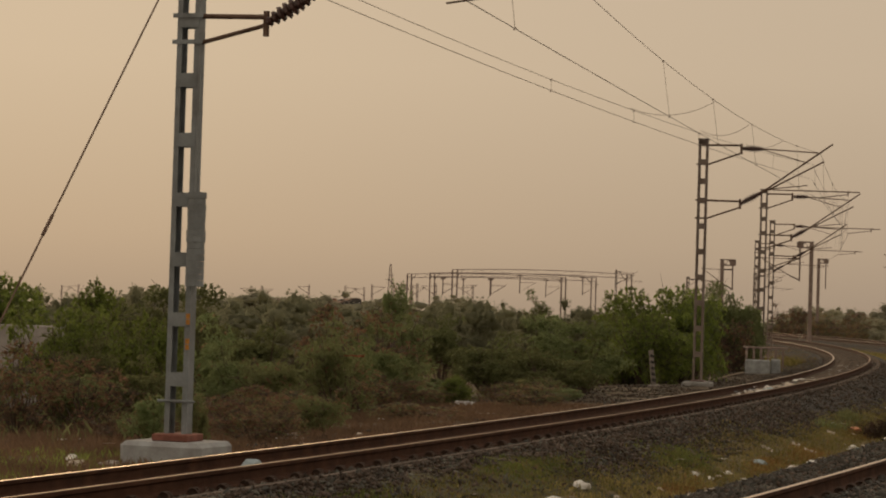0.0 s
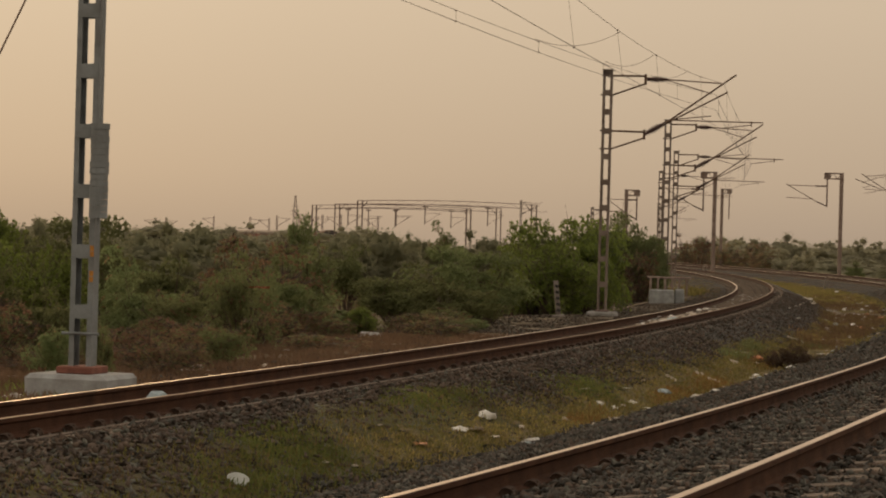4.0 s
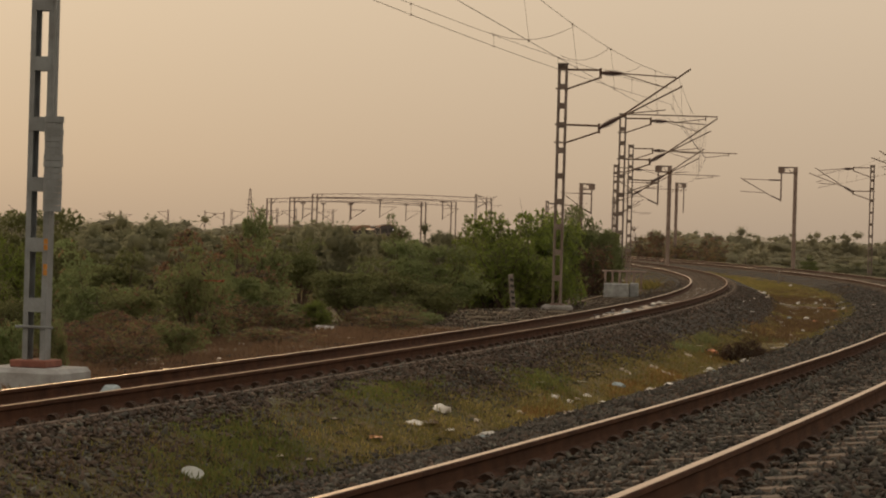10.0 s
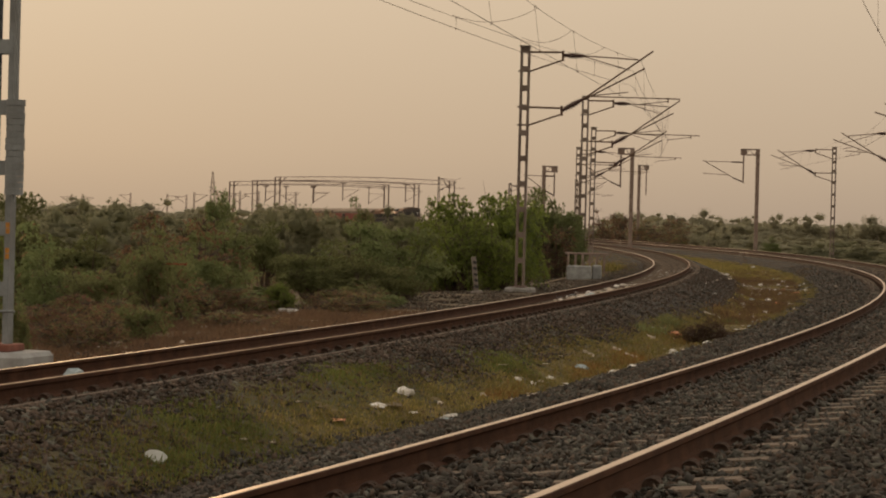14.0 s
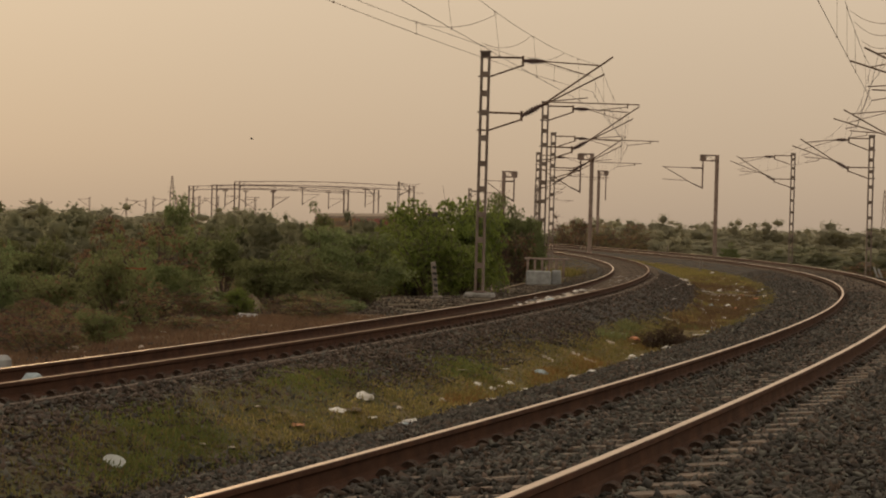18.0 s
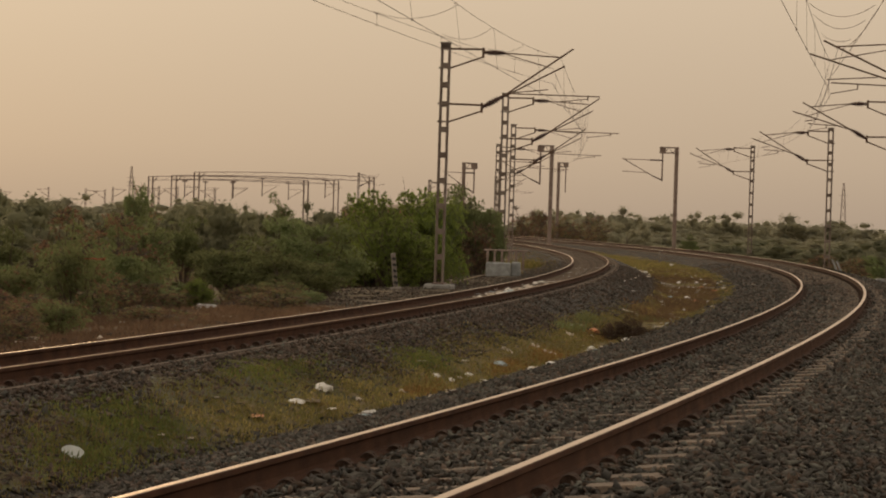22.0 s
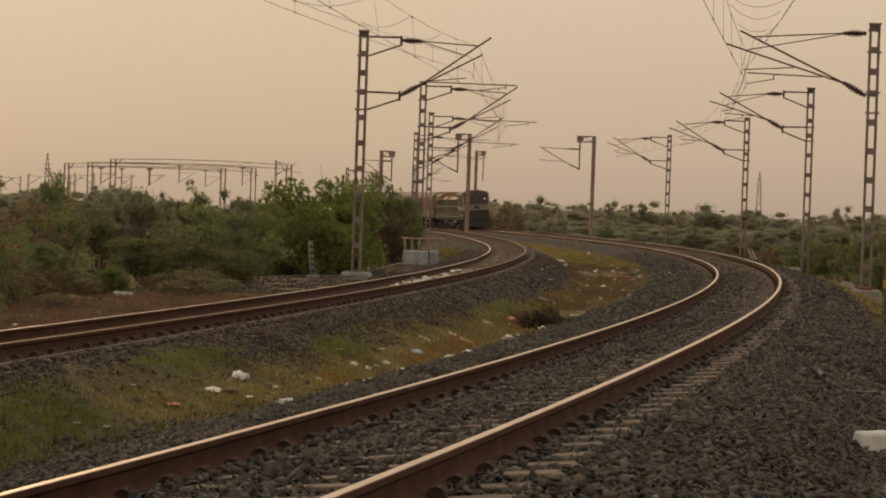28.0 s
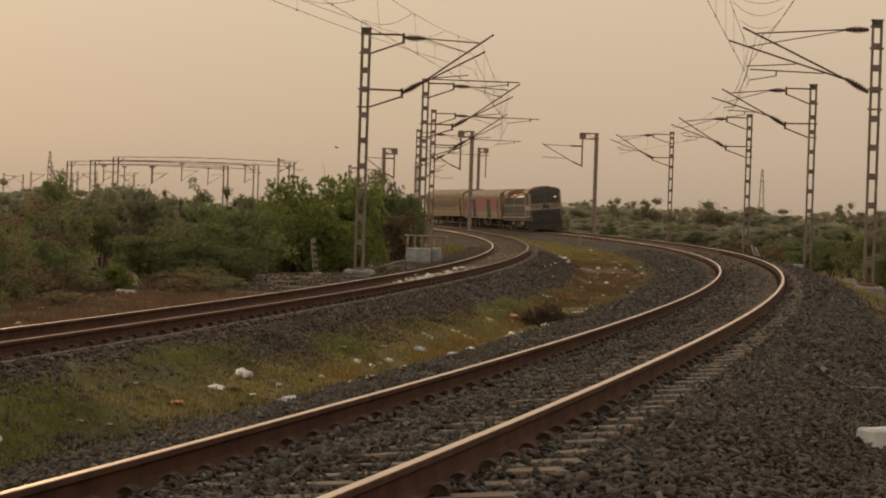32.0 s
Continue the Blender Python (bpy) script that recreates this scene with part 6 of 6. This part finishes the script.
def locomotive():
    """Front faces -y. Origin at rail level under its middle; 18.6 m over buffers."""
    t = thing("diesel_locomotive", "dark blue diesel locomotive with cream band and lit headlamp", "locomotive")
    bm = B()
    box(bm, -1.5, -9.0, 0.95, 1.5, 9.0, 1.35, 0.03)
    part("underframe", bm, M_UNDER, t)
    cab = part("cab", shell(B(), 1.52, 1.35, 3.70, 0.40, -9.0, -6.2), M_NAVY, t, "full-width driver's cab")
    hood = part("engine_hood", shell(B(), 1.30, 1.35, 3.20, 0.36, -6.2, 8.9), M_NAVY, t, "long dark blue engine hood")
    part("roof_panel", shell(B(), 1.33, 3.24, 3.28, 0.38, -4.6, 0.4), M_ROOFRED, hood, "dusty brown roof")
    part("roof_panel", shell(B(), 1.33, 3.22, 3.27, 0.38, 2.2, 8.7), M_ROOFRED, hood, "dusty brown roof")
    part("roof_panel", shell(B(), 1.54, 3.74, 3.78, 0.42, -8.7, -6.25), M_ROOFRED, cab, "dusty brown roof")
    part("radiator", shell(B(), 1.46, 3.2, 3.66, 0.42, 4.6, 7.6), M_ROOFRED, hood, "raised radiator hump")
    part("cab_roof_hump", shell(B(), 0.95, 3.95, 4.05, 0.22, -8.0, -6.5), M_NAVY, cab, "low dark hump on the cab roof")
    part("horn", tube(B(), (0.3, -8.6, 4.15), (0.3, -8.9, 4.18), 0.06, 8, 0.1), M_UNDER, cab)
    part("exhaust_hump", shell(B(), 0.9, 3.4, 3.75, 0.30, -3.4, -1.2), M_NAVY, hood)
    for sx in (-1, 1):
        x = sx * 1.305
        for z0, z1 in ((1.62, 1.67), (2.46, 2.52)):
            bm = B()
            box(bm, min(x, x + sx * 0.02), -6.0, z0, max(x, x + sx * 0.02), 8.8, z1)
            part("cream_band", bm, M_CREAM, hood, "grimy cream line")
        for yy in (-5.9, 1.6):
            bm = B()
            box(bm, min(x, x + sx * 0.024), yy, 1.62, max(x, x + sx * 0.024), yy + 0.14, 3.36)
            part("cream_upright", bm, M_CREAM, hood, "grimy cream line")
        for z0, z1 in ((2.05, 2.45), (1.40, 1.50)):
            bm = B()
            box(bm, sx * 1.525 - 0.012, -8.9, z0, sx * 1.525 + 0.012, -6.3, z1)
            part("cream_band", bm, M_CREAM, cab, "grimy cream band")
        bm = B()
        box(bm, sx * 1.525 - 0.014, -6.5, 1.5, sx * 1.525 + 0.014, -6.25, 3.5)
        part("cream_upright", bm, M_CREAM, cab, "grimy cream line")
        bm = B()
        box(bm, sx * 1.525 - 0.012, -8.3, 2.65, sx * 1.525 + 0.012, -6.9, 3.5)
        part("side_window", bm, M_GLASS, cab)
        for k in range(7):
            bm = B()
            box(bm, sx * 1.305 - 0.02, -5.2 + 1.9 * k, 2.62, sx * 1.305 + 0.02, -3.8 + 1.9 * k, 3.2)
            part("louvre_door", bm, M_UNDER, hood)
        for k in range(9):
            part("handrail_post", tube(B(), (sx * 1.47, -5.8 + 1.75 * k, 1.35), (sx * 1.47, -5.8 + 1.75 * k, 2.3), 0.018, 5), M_UNDER, t)
        part("handrail", tube(B(), (sx * 1.47, -5.8, 2.3), (sx * 1.47, 8.2, 2.3), 0.018, 5), M_UNDER, t)
        bm = B()
        box(bm, sx * 0.70 - 0.50, -9.03, 2.82, sx * 0.70 + 0.50, -8.995, 3.52, 0.04)
        part("windscreen", bm, M_GLASS, cab, "large dark windscreen")
        bm = B()
        box(bm, sx * 1.46 - 0.07, -9.06, 1.4, sx * 1.46 + 0.07, -8.94, 3.62, 0.03)
        part("corner_post", bm, M_CREAM, cab, "grimy cream corner post")
        part("windscreen_wiper", tube(B(), (sx * 0.35, -9.05, 2.86), (sx * 0.78, -9.05, 3.3), 0.015, 5), M_UNDER, cab)
        # added shoulder plates, coloured pale where the roof edge glints
        for y0, y1, xo, zo in ((-8.3, -6.3, 1.50, 3.74), (-4.4, -0.6, 1.30, 3.28), (2.4, 4.4, 1.30, 3.28)):
            bm = B()
            box(bm, -0.17, y0, -0.02, 0.17, y1, 0.02, 0.012, pose(sx * (xo - 0.09), 0, zo + 0.12, 0, sx * 38, 0))
            part("roof_shoulder", bm, M_GLINT, hood if y0 > -6 else cab, "glossy sloping roof shoulder coloured pale for a glint")
        for yy, w in ((-3.6, 0.7), (-2.6, 0.5), (2.6, 0.6)):
            bm = B()
            box(bm, sx * 1.30 - 0.12, yy - w / 2, 0.62, sx * 1.30 + 0.12, yy + w / 2, 1.22, 0.04)
            part("equipment_box", bm, M_CREAM, t, "grimy pale box under the footplate")
        part("footplate_edge", box(B(), sx * 1.5 - 0.03, -6.1, 1.30, sx * 1.5 + 0.03, 8.9, 1.40), M_CREAM, t, "grimy cream edge")
        for k in range(3):
            bm = B()
            box(bm, sx * 1.36 - 0.14, -6.15, 0.45 + 0.3 * k, sx * 1.36 + 0.14, -5.85, 0.49 + 0.3 * k)
            part("step", bm, M_CREAM, t)
        bm = B()
        box(bm, -0.42, -9.045, -0.07, 0.42, -9.0, 0.07, 0.02, pose(sx * 0.85, 0, 2.38, 0, -sx * 14, 0))
        part("winged_stripe", bm, M_ROOFRED, cab, "brown slanting stripe on the front")
        part("buffer", tube(B(), (sx * 0.98, -9.1, 1.1), (sx * 0.98, -9.55, 1.1), 0.1, 10), M_UNDER, t)
        part("buffer_head", tube(B(), (sx * 0.98, -9.55, 1.1), (sx * 0.98, -9.6, 1.1), 0.23, 14), M_UNDER, t)
        part("marker_lamp", tube(B(), (sx * 1.15, -9.0, 2.15), (sx * 1.15, -9.07, 2.15), 0.09, 10), M_CREAM, cab)
        part("front_rail_post", tube(B(), (sx * 1.4, -9.25, 0.9), (sx * 1.4, -9.25, 2.0), 0.025, 5), M_CREAM, t)
    bm = B()
    box(bm, -1.46, -9.03, 2.02, 1.46, -8.996, 2.62)
    part("front_band", bm, M_DUSTBAND, cab, "grimy cream band across the front")
    bm = B()
    box(bm, -1.52, -9.14, 0.5, 1.52, -8.99, 2.0, 0.02)
    part("front_skirt", bm, M_UNDER, t, "black front skirt")
    bm = B()
    box(bm, -1.45, -9.45, 0.16, 1.45, -9.2, 0.6, 0.03)
    part("cattle_guard", bm, M_UNDER, t)
    bm = B()
    tube(bm, (0.95, -9.0, 3.22), (0.95, -9.1, 3.22), 0.075, 14)
    part("headlamp", bm, M_LAMP, cab, "lit round headlamp")
    bm = B()
    box(bm, -0.3, -9.045, 2.15, 0.3, -9.03, 2.5)
    part("number_bar", bm, M_UNDER, cab)
    bm = B()
    box(bm, -1.25, -2.2, 0.35, 1.25, 2.2, 0.95, 0.1)
    part("fuel_tank", bm, M_UNDER, t)
    bogie(t, -5.6, 3, 1.85)
    bogie(t, 5.6, 3, 1.85)
    return t


def coach(name, label, body_mat, windows):
    """23.5 m long; origin at rail level under its middle."""
    t = thing(name, label, "railway coach")
    body = part("body", shell(B(), 1.62, 1.05, 3.35, 0.01, -11.5, 11.5), body_mat, t)
    part("roof", shell(B(), 1.60, 3.34, 3.40, 0.62, -11.45, 11.45), M_GREYROOF, t, "dusty grey rounded roof")
    for sx in (-1, 1):
        for yy in (-9.9, 9.9):
            bm = B()
            box(bm, sx * 1.625 - 0.02, yy - 0.45, 1.1, sx * 1.625 + 0.02, yy + 0.45, 3.15)
            d = part("door", bm, M_UNDER if windows else M_GREYROOF, body, "dark end door")
            bm = B()
            box(bm, sx * 1.64 - 0.02, yy - 0.25, 2.2, sx * 1.64 + 0.02, yy + 0.25, 2.95)
            part("door_window", bm, M_GLASS, d)
        if windows:
            for k in range(11):
                bm = B()
                box(bm, sx * 1.625 - 0.015, -8.2 + 1.55 * k, 2.1, sx * 1.625 + 0.015, -7.2 + 1.55 * k, 2.8)
                part("window", bm, M_TINT, body)
        else:
            for yy in (-4.5, 4.5):
                bm = B()
                box(bm, sx * 1.635 - 0.02, yy - 0.9, 1.15, sx * 1.635 + 0.02, yy + 0.9, 3.1)
                part("loading_door", bm, M_UNDER, body, "dark sliding door")
        bm = B()
        box(bm, sx * 1.63 - 0.01, -11.4, 1.5, sx * 1.63 + 0.01, 11.4, 1.62)
        part("trim_band", bm, M_CREAM, body)
    for yy in (-11.62, 11.62):
        bm = B()
        box(bm, -0.6, yy - 0.14, 1.1, 0.6, yy + 0.14, 3.2)
        part("gangway", bm, M_UNDER, t)
    for yy, w in ((-3.2, 1.6), (0.2, 2.4), (3.6, 1.2)):
        bm = B()
        box(bm, -1.3, yy - w / 2, 0.45, 1.3, yy + w / 2, 1.04, 0.05)
        part("equipment_box", bm, M_UNDER, t)
    bogie(t, -7.4, 2, 2.56)
    bogie(t, 7.4, 2, 2.56)
    return t


loco = locomotive()
van = coach("parcel_van", "parcel van with faded red upper side and beige lower side", M_BEIGE, False)
for sx in (-1, 1):
    for y0, y1 in ((-11.4, -10.4), (-9.4, -5.45), (-3.55, 3.55), (5.45, 9.4), (10.4, 11.4)):
        part("red_panel", box(B(), min(sx * 1.622, sx * 1.637), y0, 1.95, max(sx * 1.622, sx * 1.637), y1, 3.28), M_RED, van, "faded red upper side panel")
COACH = coach("passenger_coach", "dusty ochre passenger coach with a grey roof", M_OCHRE, True)
TRAIN = [(loco, 9.3), (van, 30.5)]
TRAIN.append((COACH, 54.2))

M_FEATHER = material("dark_feathers", (0.07, 0.06, 0.055), 0.8, 0, 0.3, 20)


def bird():
    """A small dark bird on spread wings; it flies towards -y."""
    t = thing("bird", "small dark bird flying over the scrub", "bird", group="birds")
    bm = B()
    pipe(bm, [(0, -0.17, 0.01), (0, -0.12, 0.02), (0, 0.0, 0.0), (0, 0.1, -0.005), (0, 0.2, 0.0)], [0.008, 0.03, 0.045, 0.03, 0.02], 7)
    part("body", bm, M_FEATHER, t)
    for sx in (-1, 1):
        bm = B()
        lo = [bm.verts.new(v) for v in ((sx * 0.03, -0.06, 0.02), (sx * 0.2, -0.1, 0.1), (sx * 0.4, 0.02, 0.14), (sx * 0.22, 0.06, 0.1), (sx * 0.03, 0.08, 0.02))]
        bm.faces.new(lo)
        bmesh.ops.solidify(bm, geom=bm.faces[:], thickness=0.012)
        part("wing", bm, M_FEATHER, t)
    return t


BIRDS = [(bird(), [(0.0, -27.4, 230.0, -2.5, 0, -60), (17.0, -27.4, 230.0, -2.5, 0, -60), (18.0, -29.7, 230.0, 8.5, 10, -80), (19.0, -31.0, 230.0, 9.5, -8, -40), (20.0, -31.2, 230.0, 6.7, -15, 10), (22.0, -30.2, 230.0, -2.6, 0, 10), (32.0, -30.2, 230.0, -2.6, 0, 10)]), (bird(), [(0.0, -6.9, 230.0, -1.6, 0, 80), (28.5, -6.9, 230.0, -1.6, 0, 80), (29.5, -4.1, 230.0, 5.7, 10, 80), (30.5, -9.6, 230.0, 5.9, 12, 55), (31.0, -10.3, 230.0, 5.9, 15, 15), (31.5, -10.7, 230.0, 6.3, 15, -30), (32.0, -10.3, 230.0, 6.0, 10, -60)])]

# seconds, place of the locomotive's front along the near track
FRONT = [(0, 538), (6, 477), (9, 446.5), (11, 429), (13, 411.5), (15, 393), (18, 365), (21, 335), (24, 306), (26, 287), (28.5, 262), (29.5, 252), (30.5, 242), (31.5, 231.5), (32, 226)]


def front_at(t):
    return float(np.interp(t, [a for a, _ in FRONT], [b for _, b in FRONT]))


def motions():
    for ob, back in TRAIN:
        walk(ob, [(float(t), NEAR.seat(front_at(t) + back)) for t in np.arange(0, 32.1, 2.0)])
    for ob, rows in BIRDS:
        walk(ob, [(t, pose(x, y, EYE + z, 0, tilt, turn)) for t, x, y, z, tilt, turn in rows])


motions()
